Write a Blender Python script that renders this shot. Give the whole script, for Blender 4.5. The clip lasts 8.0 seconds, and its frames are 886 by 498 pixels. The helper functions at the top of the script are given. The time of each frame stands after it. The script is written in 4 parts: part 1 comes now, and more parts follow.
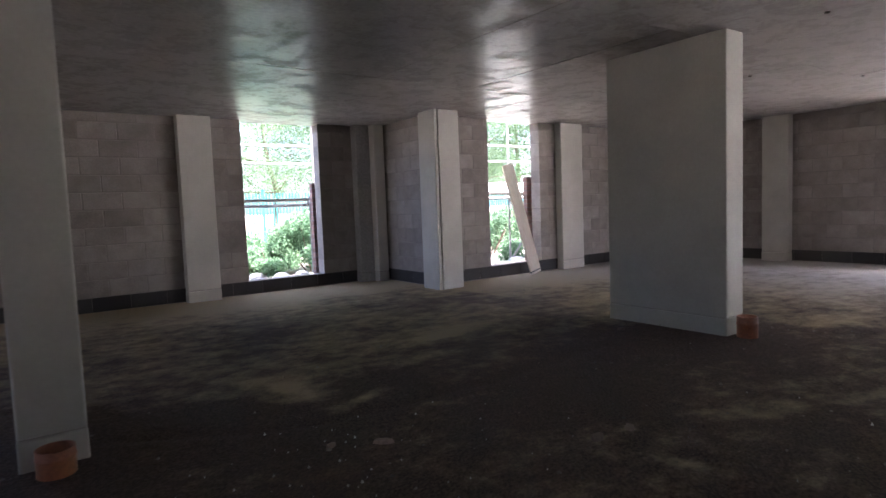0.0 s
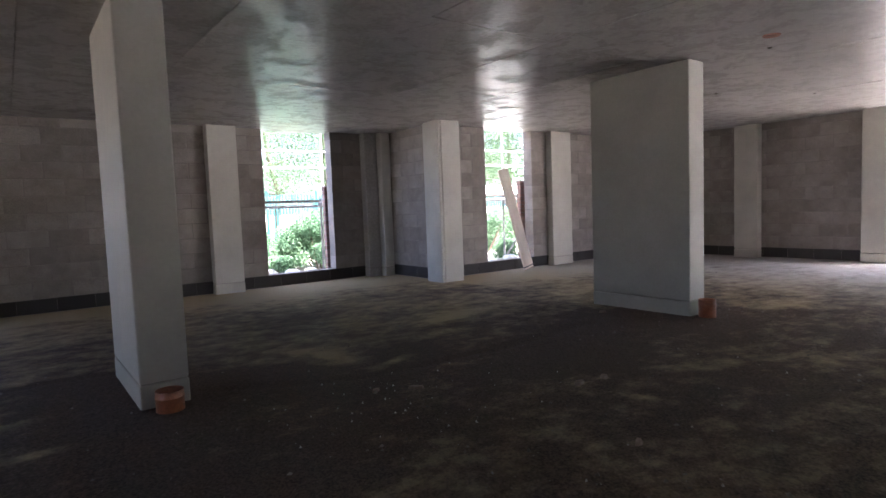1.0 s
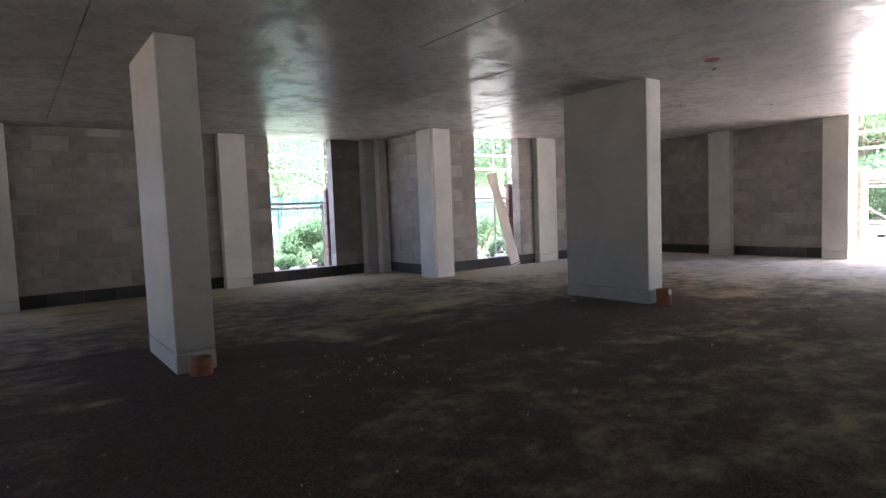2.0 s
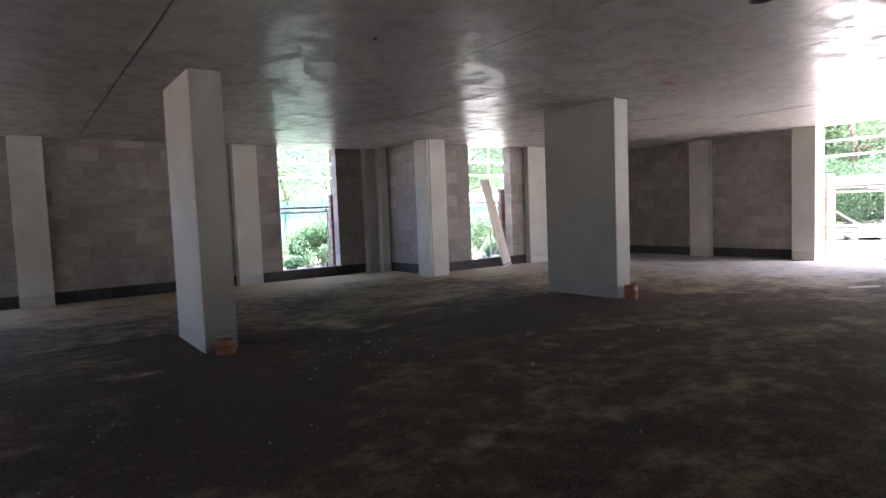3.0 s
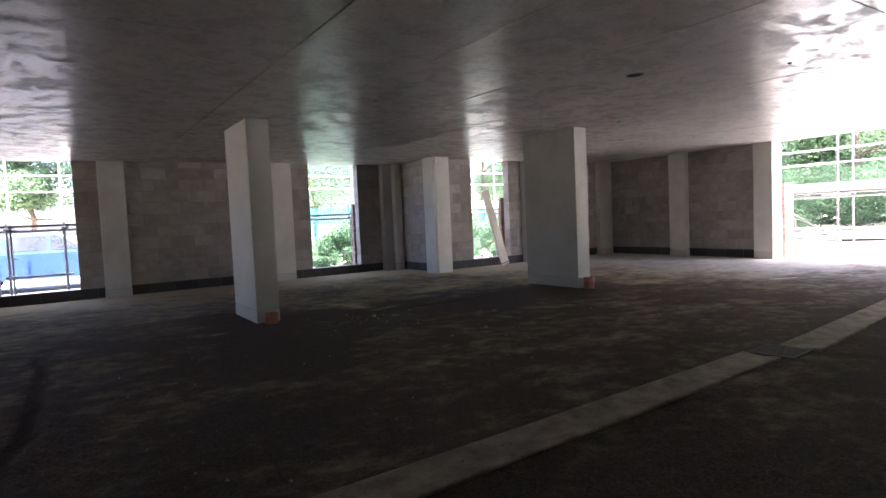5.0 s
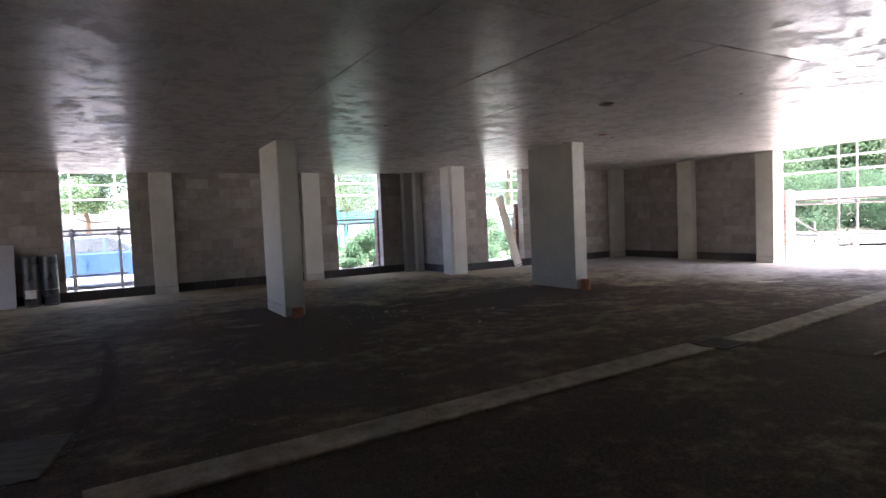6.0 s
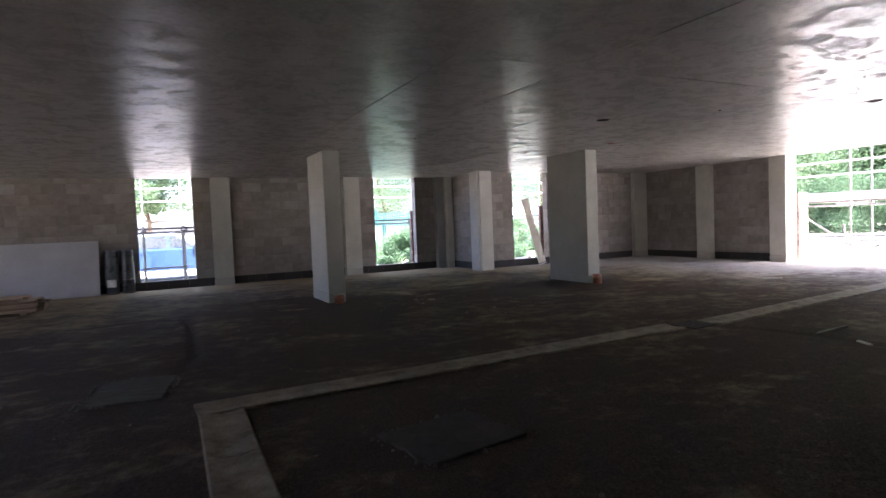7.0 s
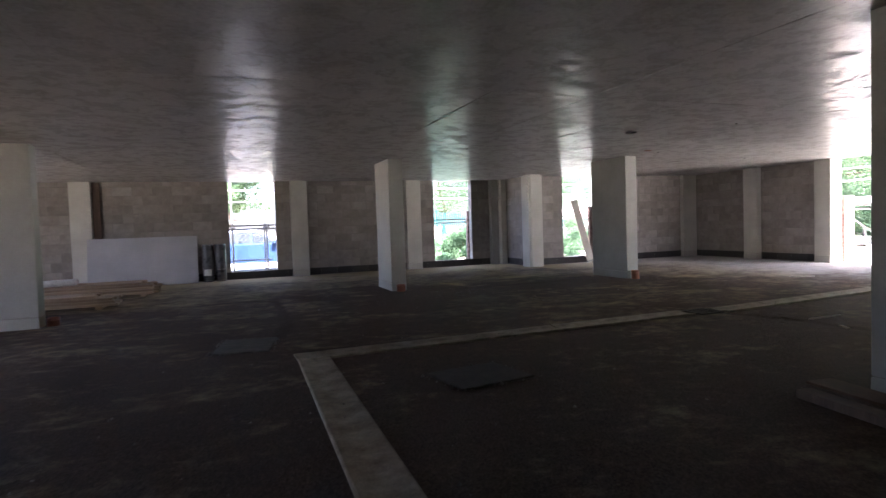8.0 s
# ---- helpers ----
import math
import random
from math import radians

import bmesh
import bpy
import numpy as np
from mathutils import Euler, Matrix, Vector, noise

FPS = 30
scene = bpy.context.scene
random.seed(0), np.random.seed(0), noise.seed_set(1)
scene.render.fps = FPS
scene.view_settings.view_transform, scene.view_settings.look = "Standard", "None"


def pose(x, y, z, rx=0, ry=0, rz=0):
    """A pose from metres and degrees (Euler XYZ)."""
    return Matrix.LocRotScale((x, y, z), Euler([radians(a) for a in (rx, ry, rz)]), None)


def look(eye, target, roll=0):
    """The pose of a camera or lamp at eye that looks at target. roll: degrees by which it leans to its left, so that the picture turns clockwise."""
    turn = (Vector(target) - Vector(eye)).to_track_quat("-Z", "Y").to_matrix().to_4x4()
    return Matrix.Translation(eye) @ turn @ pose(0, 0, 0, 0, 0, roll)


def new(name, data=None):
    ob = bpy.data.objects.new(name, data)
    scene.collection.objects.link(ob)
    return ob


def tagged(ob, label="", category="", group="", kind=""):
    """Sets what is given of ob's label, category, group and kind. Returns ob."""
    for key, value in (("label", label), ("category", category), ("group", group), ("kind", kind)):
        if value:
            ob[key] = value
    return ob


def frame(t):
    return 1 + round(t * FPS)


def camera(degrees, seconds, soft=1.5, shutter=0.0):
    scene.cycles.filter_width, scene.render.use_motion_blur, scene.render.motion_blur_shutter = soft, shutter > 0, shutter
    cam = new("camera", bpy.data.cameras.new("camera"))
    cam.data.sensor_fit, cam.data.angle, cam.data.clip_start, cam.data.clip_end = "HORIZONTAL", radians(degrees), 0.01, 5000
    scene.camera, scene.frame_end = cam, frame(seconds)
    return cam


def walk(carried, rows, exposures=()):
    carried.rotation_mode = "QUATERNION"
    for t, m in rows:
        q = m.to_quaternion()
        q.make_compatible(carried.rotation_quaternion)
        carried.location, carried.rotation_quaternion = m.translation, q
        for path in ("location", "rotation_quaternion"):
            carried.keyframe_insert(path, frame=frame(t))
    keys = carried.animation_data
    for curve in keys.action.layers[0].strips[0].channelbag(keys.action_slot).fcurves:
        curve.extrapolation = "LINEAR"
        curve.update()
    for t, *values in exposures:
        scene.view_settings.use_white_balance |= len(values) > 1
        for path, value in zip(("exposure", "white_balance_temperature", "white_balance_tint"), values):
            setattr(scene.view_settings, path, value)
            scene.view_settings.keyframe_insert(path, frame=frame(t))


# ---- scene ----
cam = camera(74.9, 8.0, soft=1.5, shutter=0.3)
PATH = [
    (0, (-0.621, -0.730, 1.194), (0.551, 0.883, 1.046), -2.19),
    (0.5, (-1.038, -1.040, 1.200), (0.151, 0.561, 1.052), -2.20),
    (1, (-1.306, -1.354, 1.198), (-0.108, 0.241, 1.053), -2.16),
    (1.5, (-1.518, -1.710, 1.175), (-0.317, -0.117, 1.033), -2.22),
    (3, (-2.043, -2.846, 1.202), (-0.857, -1.241, 1.074), -2.20),
    (3.5, (-2.322, -3.292, 1.222), (-1.141, -1.682, 1.096), -2.26),
    (4, (-2.519, -3.776, 1.213), (-1.347, -2.160, 1.092), -2.36),
    (4.5, (-2.661, -4.226, 1.201), (-1.513, -2.592, 1.086), -2.48),
    (6, (-2.935, -5.754, 1.316), (-1.925, -4.030, 1.214), -2.46),
    (6.5, (-3.111, -6.319, 1.283), (-2.147, -4.569, 1.186), -2.40),
    (7, (-3.303, -6.920, 1.281), (-2.411, -5.132, 1.189), -2.31),
    (7.5, (-3.483, -7.557, 1.280), (-2.692, -5.722, 1.194), -2.10),
    (8, (-3.677, -8.215, 1.260), (-2.980, -6.342, 1.175), -1.90),
]
EXPOSURES = [(0.0, 4.06, 6200, 22), (1.0, 4.31, 6200, 21), (3.0, 4.36, 6200, 20), (4.0, 4.25, 6200, 20), (6.0, 4.04, 6200, 20), (7.0, 4.08, 6200, 20), (8.0, 4.28, 6200, 20)]
walk(cam, [(t, look(eye, target, roll)) for t, eye, target, roll in PATH], EXPOSURES)

# ---- daylight ----
SUN_TO = Vector((0.20, -0.62, 1.28)).normalized()
world = bpy.data.worlds.new("daylight")
scene.world = world
world.use_nodes = True
wn = world.node_tree.nodes
sky = wn.new("ShaderNodeTexSky")
sky.sky_type = "NISHITA"
sky.sun_disc = False
sky.sun_elevation = math.asin(SUN_TO.z)
sky.sun_rotation = math.atan2(SUN_TO.x, SUN_TO.y)
sky.air_density, sky.dust_density, sky.ozone_density = 0.7, 4.0, 0.6
world.node_tree.links.new(sky.outputs[0], wn["Background"].inputs["Color"])
wn["Background"].inputs["Strength"].default_value = 0.15
sun = new("sun", bpy.data.lights.new("sun", "SUN"))
sun.data.energy, sun.data.angle, sun.data.color = 5.0, radians(0.6), (1.0, 0.97, 0.92)
sun.matrix_world = look(SUN_TO * 60, (0, 0, 0))


# ---- materials ----
def surf(name, dark, light, scale=3.0, rough=(0.7, 0.9), bump=0.2, fine=60.0, metal=0.0, vary=0.0, stretch=(1, 1, 1),
         dist=0.004, spec=0.5, island=False, stain=0.0, coat=0.0, world_space=False, grain=0.35):
    """Two scales of variation: large soft stains between two colours, and fine grain in colour and relief."""
    m = bpy.data.materials.new(name)
    m.use_nodes = True
    n, l = m.node_tree.nodes, m.node_tree.links
    b = n["Principled BSDF"]
    tc = n.new("ShaderNodeTexCoord")
    mp = n.new("ShaderNodeMapping")
    mp.inputs["Scale"].default_value = stretch
    if world_space:
        geo = n.new("ShaderNodeNewGeometry")
        l.new(geo.outputs["Position"], mp.inputs["Vector"])
    else:
        l.new(tc.outputs["Object"], mp.inputs["Vector"])
    big = n.new("ShaderNodeTexNoise")
    big.inputs["Scale"].default_value, big.inputs["Detail"].default_value, big.inputs["Roughness"].default_value = scale, 6, 0.62
    small = n.new("ShaderNodeTexNoise")
    small.inputs["Scale"].default_value, small.inputs["Detail"].default_value = fine, 3
    l.new(mp.outputs[0], big.inputs["Vector"])
    l.new(mp.outputs[0], small.inputs["Vector"])
    ramp = n.new("ShaderNodeValToRGB")
    ramp.color_ramp.elements[0].position, ramp.color_ramp.elements[1].position = 0.32, 0.68
    ramp.color_ramp.elements[0].color, ramp.color_ramp.elements[1].color = (*dark, 1), (*light, 1)
    l.new(big.outputs["Fac"], ramp.inputs["Fac"])
    mix = n.new("ShaderNodeMix")
    mix.data_type, mix.blend_type = "RGBA", "OVERLAY"
    mix.inputs["Factor"].default_value = grain
    l.new(ramp.outputs["Color"], mix.inputs["A"])
    l.new(small.outputs["Fac"], mix.inputs["B"])
    colour = mix.outputs["Result"]
    if vary:
        if island:
            who = n.new("ShaderNodeNewGeometry").outputs["Random Per Island"]
        else:
            who = n.new("ShaderNodeObjectInfo").outputs["Random"]
        rng = n.new("ShaderNodeMapRange")
        rng.inputs["To Min"].default_value, rng.inputs["To Max"].default_value = 1 - vary, 1 + vary
        l.new(who, rng.inputs["Value"])
        hsv = n.new("ShaderNodeHueSaturation")
        l.new(rng.outputs[0], hsv.inputs["Value"])
        l.new(colour, hsv.inputs["Color"])
        colour = hsv.outputs["Color"]
        if not island:
            off = n.new("ShaderNodeVectorMath")
            off.operation = "SCALE"
            off.inputs[0].default_value = (17.0, 9.0, 5.0)
            l.new(who, off.inputs["Scale"])
            l.new(off.outputs[0], mp.inputs["Location"])
    l.new(colour, b.inputs["Base Color"])
    rr = n.new("ShaderNodeMapRange")
    rr.inputs["From Min"].default_value, rr.inputs["From Max"].default_value = 0.35, 0.65
    rr.inputs["To Min"].default_value, rr.inputs["To Max"].default_value = rough
    l.new(big.outputs["Fac"], rr.inputs["Value"])
    l.new(rr.outputs[0], b.inputs["Roughness"])
    b.inputs["Metallic"].default_value = metal
    b.inputs["Specular IOR Level"].default_value = spec
    b.inputs["Coat Weight"].default_value = coat
    if bump:
        bp = n.new("ShaderNodeBump")
        bp.inputs["Strength"].default_value, bp.inputs["Distance"].default_value = bump, dist
        l.new(small.outputs["Fac"], bp.inputs["Height"])
        l.new(bp.outputs[0], b.inputs["Normal"])
    return m


def leaf_material(name, dark, light):
    m = surf(name, dark, light, scale=1.2, rough=(0.6, 0.75), bump=0, fine=8, vary=0.25, island=True, spec=0.15)
    b = m.node_tree.nodes["Principled BSDF"]
    n, l = m.node_tree.nodes, m.node_tree.links
    trans = n.new("ShaderNodeBsdfTranslucent")
    src = b.inputs["Base Color"].links[0].from_socket
    l.new(src, trans.inputs["Color"])
    mixer = n.new("ShaderNodeMixShader")
    mixer.inputs[0].default_value = 0.58
    l.new(b.outputs[0], mixer.inputs[1])
    l.new(trans.outputs[0], mixer.inputs[2])
    l.new(mixer.outputs[0], n["Material Output"].inputs["Surface"])
    return m


BLOCK = surf("concrete_block", (0.228, 0.204, 0.182), (0.33, 0.298, 0.268), 4, (0.85, 0.95), 0.5, 90, vary=0.16, dist=0.003)
FADED = surf("faded_block", (0.30, 0.28, 0.262), (0.38, 0.355, 0.33), 4, (0.85, 0.95), 0.5, 90, dist=0.003)
MORTAR = surf("mortar", (0.21, 0.188, 0.172), (0.29, 0.26, 0.238), 5, (0.9, 0.95), 0.4, 80)
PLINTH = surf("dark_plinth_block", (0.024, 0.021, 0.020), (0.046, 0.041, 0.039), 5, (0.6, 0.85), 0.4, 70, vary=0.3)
PALE = surf("pale_concrete", (0.45, 0.436, 0.388), (0.565, 0.549, 0.492), 1.6, (0.6, 0.8), 0.12, 45, vary=0.06, dist=0.001, grain=0.08)
GREY = surf("column_concrete", (0.335, 0.326, 0.284), (0.43, 0.419, 0.366), 1.3, (0.55, 0.8), 0.12, 40, vary=0.05, dist=0.001, grain=0.08)
SLAB = surf("slab_concrete", (0.30, 0.29, 0.27), (0.40, 0.39, 0.37), 0.8, (0.7, 0.9), 0.3, 30)
CHANNEL = surf("channel_concrete", (0.17, 0.138, 0.098), (0.41, 0.352, 0.27), 5.5, (0.8, 0.95), 0.8, 60, world_space=True, dist=0.006)
CLAY = surf("orange_pipe", (0.21, 0.072, 0.036), (0.33, 0.122, 0.058), 6, (0.4, 0.6), 0.15, 50)
STEEL = surf("galvanised_steel", (0.17, 0.167, 0.163), (0.27, 0.265, 0.26), 9, (0.4, 0.6), 0.15, 60, metal=0.25)
IRON = surf("cast_iron", (0.05, 0.042, 0.036), (0.13, 0.112, 0.094), 9, (0.5, 0.75), 0.4, 60, metal=0.4)
TIMBER = surf("sawn_timber", (0.29, 0.19, 0.12), (0.46, 0.325, 0.215), 3, (0.65, 0.85), 0.3, 22, vary=0.2, stretch=(0.25, 3, 3))
PALETIMBER = surf("pale_timber", (0.60, 0.53, 0.45), (0.74, 0.67, 0.58), 3, (0.6, 0.8), 0.25, 22, vary=0.1, stretch=(3, 3, 0.3))
BROWNPLY = surf("brown_plywood", (0.085, 0.048, 0.032), (0.14, 0.082, 0.055), 2.5, (0.75, 0.9), 0.25, 30, vary=0.1, stretch=(0.4, 2, 2))
OLDTIMBER = surf("weathered_board", (0.07, 0.06, 0.052), (0.13, 0.115, 0.10), 3, (0.7, 0.9), 0.3, 22, vary=0.25, stretch=(0.3, 3, 3))
HOLE_SHADE = surf("hole_shade", (0.004, 0.004, 0.004), (0.008, 0.008, 0.008), 3, (0.9, 1.0), 0, 30, spec=0.1)
DARKWOOD = surf("dark_timber", (0.075, 0.05, 0.035), (0.13, 0.09, 0.065), 3, (0.7, 0.85), 0.3, 25, stretch=(3, 3, 0.3))
BOARD = surf("plasterboard_face", (0.40, 0.395, 0.41), (0.49, 0.485, 0.50), 1.4, (0.7, 0.85), 0.06, 25, grain=0.05)
FOIL = surf("dark_roll_wrap", (0.035, 0.037, 0.042), (0.075, 0.078, 0.086), 5, (0.22, 0.4), 0.4, 16, dist=0.01)
PAPER = surf("paper_label", (0.55, 0.54, 0.52), (0.7, 0.69, 0.66), 8, (0.6, 0.8), 0.1, 40)
BRICK = surf("red_brick", (0.22, 0.125, 0.105), (0.33, 0.215, 0.185), 6, (0.8, 0.95), 0.5, 70, vary=0.25)
BARK = surf("bark", (0.07, 0.05, 0.035), (0.16, 0.12, 0.09), 4, (0.85, 0.95), 0.8, 22, stretch=(2, 2, 0.4), dist=0.02)
LEAF = leaf_material("tree_leaves", (0.095, 0.155, 0.087), (0.172, 0.252, 0.146))
LEAF_DARK = leaf_material("hedge_leaves", (0.082, 0.15, 0.09), (0.172, 0.26, 0.16))
LEAF_LIGHT = leaf_material("shrub_leaves", (0.078, 0.155, 0.088), (0.165, 0.262, 0.155))
ROCK = surf("pale_stone", (0.50, 0.49, 0.47), (0.70, 0.69, 0.66), 3, (0.8, 0.95), 0.6, 30, vary=0.15, dist=0.01)
GRAVEL = surf("pale_gravel", (0.42, 0.41, 0.39), (0.64, 0.63, 0.60), 2.0, (0.85, 0.95), 0.8, 26, dist=0.02)
EARTH = surf("ground_earth", (0.20, 0.18, 0.14), (0.34, 0.30, 0.24), 0.5, (0.9, 0.98), 0.6, 14, dist=0.02)
YARD = surf("yard_concrete", (0.60, 0.59, 0.565), (0.74, 0.73, 0.70), 0.5, (0.85, 0.95), 0.4, 20)
GRASS = surf("shaded_grass", (0.05, 0.085, 0.03), (0.11, 0.16, 0.065), 0.7, (0.9, 0.98), 0.6, 30, dist=0.02)
ROAD = surf("road_asphalt", (0.16, 0.16, 0.165), (0.24, 0.24, 0.245), 0.6, (0.85, 0.95), 0.4, 40)
FENCE = surf("turquoise_paint", (0.008, 0.085, 0.105), (0.014, 0.115, 0.14), 4, (0.4, 0.55), 0.05, 40)
BLUE = surf("blue_car_paint", (0.017, 0.037, 0.095), (0.02, 0.044, 0.105), 1, (0.25, 0.3), 0, 40, coat=0.6)
RUBBER = surf("tyre_rubber", (0.02, 0.02, 0.02), (0.035, 0.035, 0.035), 8, (0.7, 0.85), 0.2, 50)
ALLOY = surf("wheel_alloy", (0.45, 0.46, 0.47), (0.55, 0.56, 0.57), 8, (0.3, 0.4), 0.05, 50, metal=0.9)
DARKGLASS = surf("car_glass", (0.02, 0.025, 0.03), (0.035, 0.04, 0.045), 2, (0.05, 0.08), 0, 50, coat=1.0)
WHITEBAND = surf("white_boarding", (0.72, 0.72, 0.70), (0.8, 0.8, 0.78), 2, (0.5, 0.7), 0.1, 40)
DARKSLAB = surf("grimy_slab", (0.030, 0.024, 0.020), (0.088, 0.072, 0.060), 7, (0.75, 0.9), 0.8, 45, dist=0.008)
GREYBOARD = surf("silvered_board", (0.13, 0.13, 0.128), (0.27, 0.27, 0.262), 3, (0.7, 0.9), 0.3, 22, vary=0.35, stretch=(0.3, 3, 3))
SHEETMETAL = surf("dull_sheet", (0.042, 0.036, 0.030), (0.155, 0.134, 0.114), 6, (0.75, 0.9), 0.3, 30, stretch=(0.7, 2.5, 1))

CHIP = surf("pale_chipping", (0.34, 0.325, 0.30), (0.56, 0.54, 0.50), 6, (0.7, 0.9), 0, 40, vary=0.4, island=True)
SHARD = surf("dusty_shard", (0.17, 0.115, 0.09), (0.27, 0.195, 0.155), 14, (0.85, 0.95), 0.4, 70, vary=0.3)
GRIT = surf("pale_grit", (0.07, 0.060, 0.050), (0.21, 0.185, 0.155), 6, (0.8, 0.95), 0, 40, vary=0.5, island=True)


def soffit_material():
    """Smooth cast concrete soffit: a glossy skin with a faint ragged swell and duller blotches."""
    m = surf("cast_soffit", (0.258, 0.239, 0.218), (0.36, 0.334, 0.306), 0.7, (0.19, 0.262), 0, 25, island=True, vary=0.05, spec=0.58)
    n, l = m.node_tree.nodes, m.node_tree.links
    b = n["Principled BSDF"]
    tc = n.new("ShaderNodeTexCoord")

    def cloud(scale, detail, rough, twist=0.0):
        t = n.new("ShaderNodeTexNoise")
        t.inputs["Scale"].default_value, t.inputs["Detail"].default_value, t.inputs["Roughness"].default_value = scale, detail, rough
        t.inputs["Distortion"].default_value = twist
        l.new(tc.outputs["Object"], t.inputs["Vector"])
        return t.outputs["Fac"]

    rr = n.new("ShaderNodeMapRange")
    rr.inputs["From Min"].default_value, rr.inputs["From Max"].default_value = 0.49, 0.56
    rr.inputs["To Min"].default_value, rr.inputs["To Max"].default_value = 0.287, 0.52
    l.new(cloud(4.6, 10, 0.68, 0.5), rr.inputs["Value"])
    l.new(rr.outputs[0], b.inputs["Roughness"])
    swell = n.new("ShaderNodeBump")
    swell.inputs["Strength"].default_value, swell.inputs["Distance"].default_value = 0.68, 0.006
    l.new(cloud(3.2, 9, 0.58, 0.6), swell.inputs["Height"])
    skin = n.new("ShaderNodeBump")
    skin.inputs["Strength"].default_value, skin.inputs["Distance"].default_value = 0.2, 0.002
    l.new(cloud(18, 6, 0.6), skin.inputs["Height"])
    l.new(swell.outputs[0], skin.inputs["Normal"])
    l.new(skin.outputs[0], b.inputs["Normal"])
    return m


def floor_material():
    """Dark bitumen-like base with sandy dust trodden and blown over it; the attribute holds where the dust lies. A
    paler grey towards the east paints daylight on the dust.
    """
    m = bpy.data.materials.new("dusty_asphalt")
    m.use_nodes = True
    n, l = m.node_tree.nodes, m.node_tree.links
    b = n["Principled BSDF"]
    tc = n.new("ShaderNodeTexCoord")
    att = n.new("ShaderNodeAttribute")
    att.attribute_name = "dust"
    mid = n.new("ShaderNodeTexNoise")
    mid.inputs["Scale"].default_value, mid.inputs["Detail"].default_value, mid.inputs["Roughness"].default_value = 5.0, 10, 0.72
    mp = n.new("ShaderNodeMapping")
    mp.inputs["Scale"].default_value = (0.9, 1.1, 1.0)
    mp.inputs["Rotation"].default_value = (0, 0, radians(12))
    l.new(tc.outputs["Object"], mp.inputs["Vector"])
    l.new(mp.outputs[0], mid.inputs["Vector"])
    grit = n.new("ShaderNodeTexNoise")
    grit.inputs["Scale"].default_value, grit.inputs["Detail"].default_value = 75, 3
    l.new(tc.outputs["Object"], grit.inputs["Vector"])
    add = n.new("ShaderNodeMath")
    add.operation = "ADD"
    l.new(att.outputs["Fac"], add.inputs[0])
    calm = n.new("ShaderNodeMapRange")
    calm.inputs["To Min"].default_value, calm.inputs["To Max"].default_value = -0.05, 1.05
    l.new(mid.outputs["Fac"], calm.inputs["Value"])
    l.new(calm.outputs[0], add.inputs[1])
    rng = n.new("ShaderNodeMapRange")
    rng.interpolation_type = "SMOOTHSTEP"
    rng.inputs["From Min"].default_value, rng.inputs["From Max"].default_value = 0.47, 1.05
    l.new(add.outputs[0], rng.inputs["Value"])
    tar = n.new("ShaderNodeValToRGB")
    tar.color_ramp.elements[0].position, tar.color_ramp.elements[1].position = 0.35, 0.7
    tar.color_ramp.elements[0].color, tar.color_ramp.elements[1].color = (0.042, 0.0285, 0.0225, 1), (0.118, 0.082, 0.064, 1)
    l.new(grit.outputs["Fac"], tar.inputs["Fac"])
    sand = n.new("ShaderNodeValToRGB")
    sand.color_ramp.elements[0].color, sand.color_ramp.elements[1].color = (0.27, 0.208, 0.120, 1), (0.432, 0.346, 0.212, 1)
    l.new(grit.outputs["Fac"], sand.inputs["Fac"])
    # pale grey for the east floor: dust with the opening's daylight in its colour
    lit_dust = n.new("ShaderNodeValToRGB")
    lit_dust.color_ramp.elements[0].color, lit_dust.color_ramp.elements[1].color = (0.25, 0.235, 0.215, 1), (0.40, 0.38, 0.355, 1)
    l.new(grit.outputs["Fac"], lit_dust.inputs["Fac"])
    where = n.new("ShaderNodeAttribute")
    where.attribute_name = "lit_dust"
    dry = n.new("ShaderNodeMix")
    dry.data_type = "RGBA"
    l.new(where.outputs["Fac"], dry.inputs["Factor"])
    l.new(sand.outputs["Color"], dry.inputs["A"])
    l.new(lit_dust.outputs["Color"], dry.inputs["B"])
    mix = n.new("ShaderNodeMix")
    mix.data_type = "RGBA"
    l.new(rng.outputs[0], mix.inputs["Factor"])
    l.new(tar.outputs["Color"], mix.inputs["A"])
    l.new(dry.outputs["Result"], mix.inputs["B"])
    l.new(mix.outputs["Result"], b.inputs["Base Color"])
    b.inputs["Roughness"].default_value = 0.85
    b.inputs["Specular IOR Level"].default_value = 0.14
    lump = n.new("ShaderNodeTexNoise")
    lump.inputs["Scale"].default_value, lump.inputs["Detail"].default_value, lump.inputs["Roughness"].default_value = 9, 7, 0.7
    l.new(mp.outputs[0], lump.inputs["Vector"])
    bl = n.new("ShaderNodeBump")
    bl.inputs["Strength"].default_value, bl.inputs["Distance"].default_value = 0.7, 0.04
    l.new(lump.outputs["Fac"], bl.inputs["Height"])
    bp = n.new("ShaderNodeBump")
    bp.inputs["Strength"].default_value, bp.inputs["Distance"].default_value = 0.45, 0.008
    l.new(grit.outputs["Fac"], bp.inputs["Height"])
    l.new(bl.outputs[0], bp.inputs["Normal"])
    l.new(bp.outputs[0], b.inputs["Normal"])
    return m


SOFFIT, FLOOR = soffit_material(), floor_material()


# ---- building helpers ----
def put_mesh(name, verts, faces, mat, parent=None, smooth=False):
    me = bpy.data.meshes.new(name)
    me.from_pydata([tuple(v) for v in verts], [], [tuple(f) for f in faces])
    me.materials.append(mat)
    if smooth:
        me.shade_smooth()
    ob = new(name, me)
    ob.parent = parent
    return ob


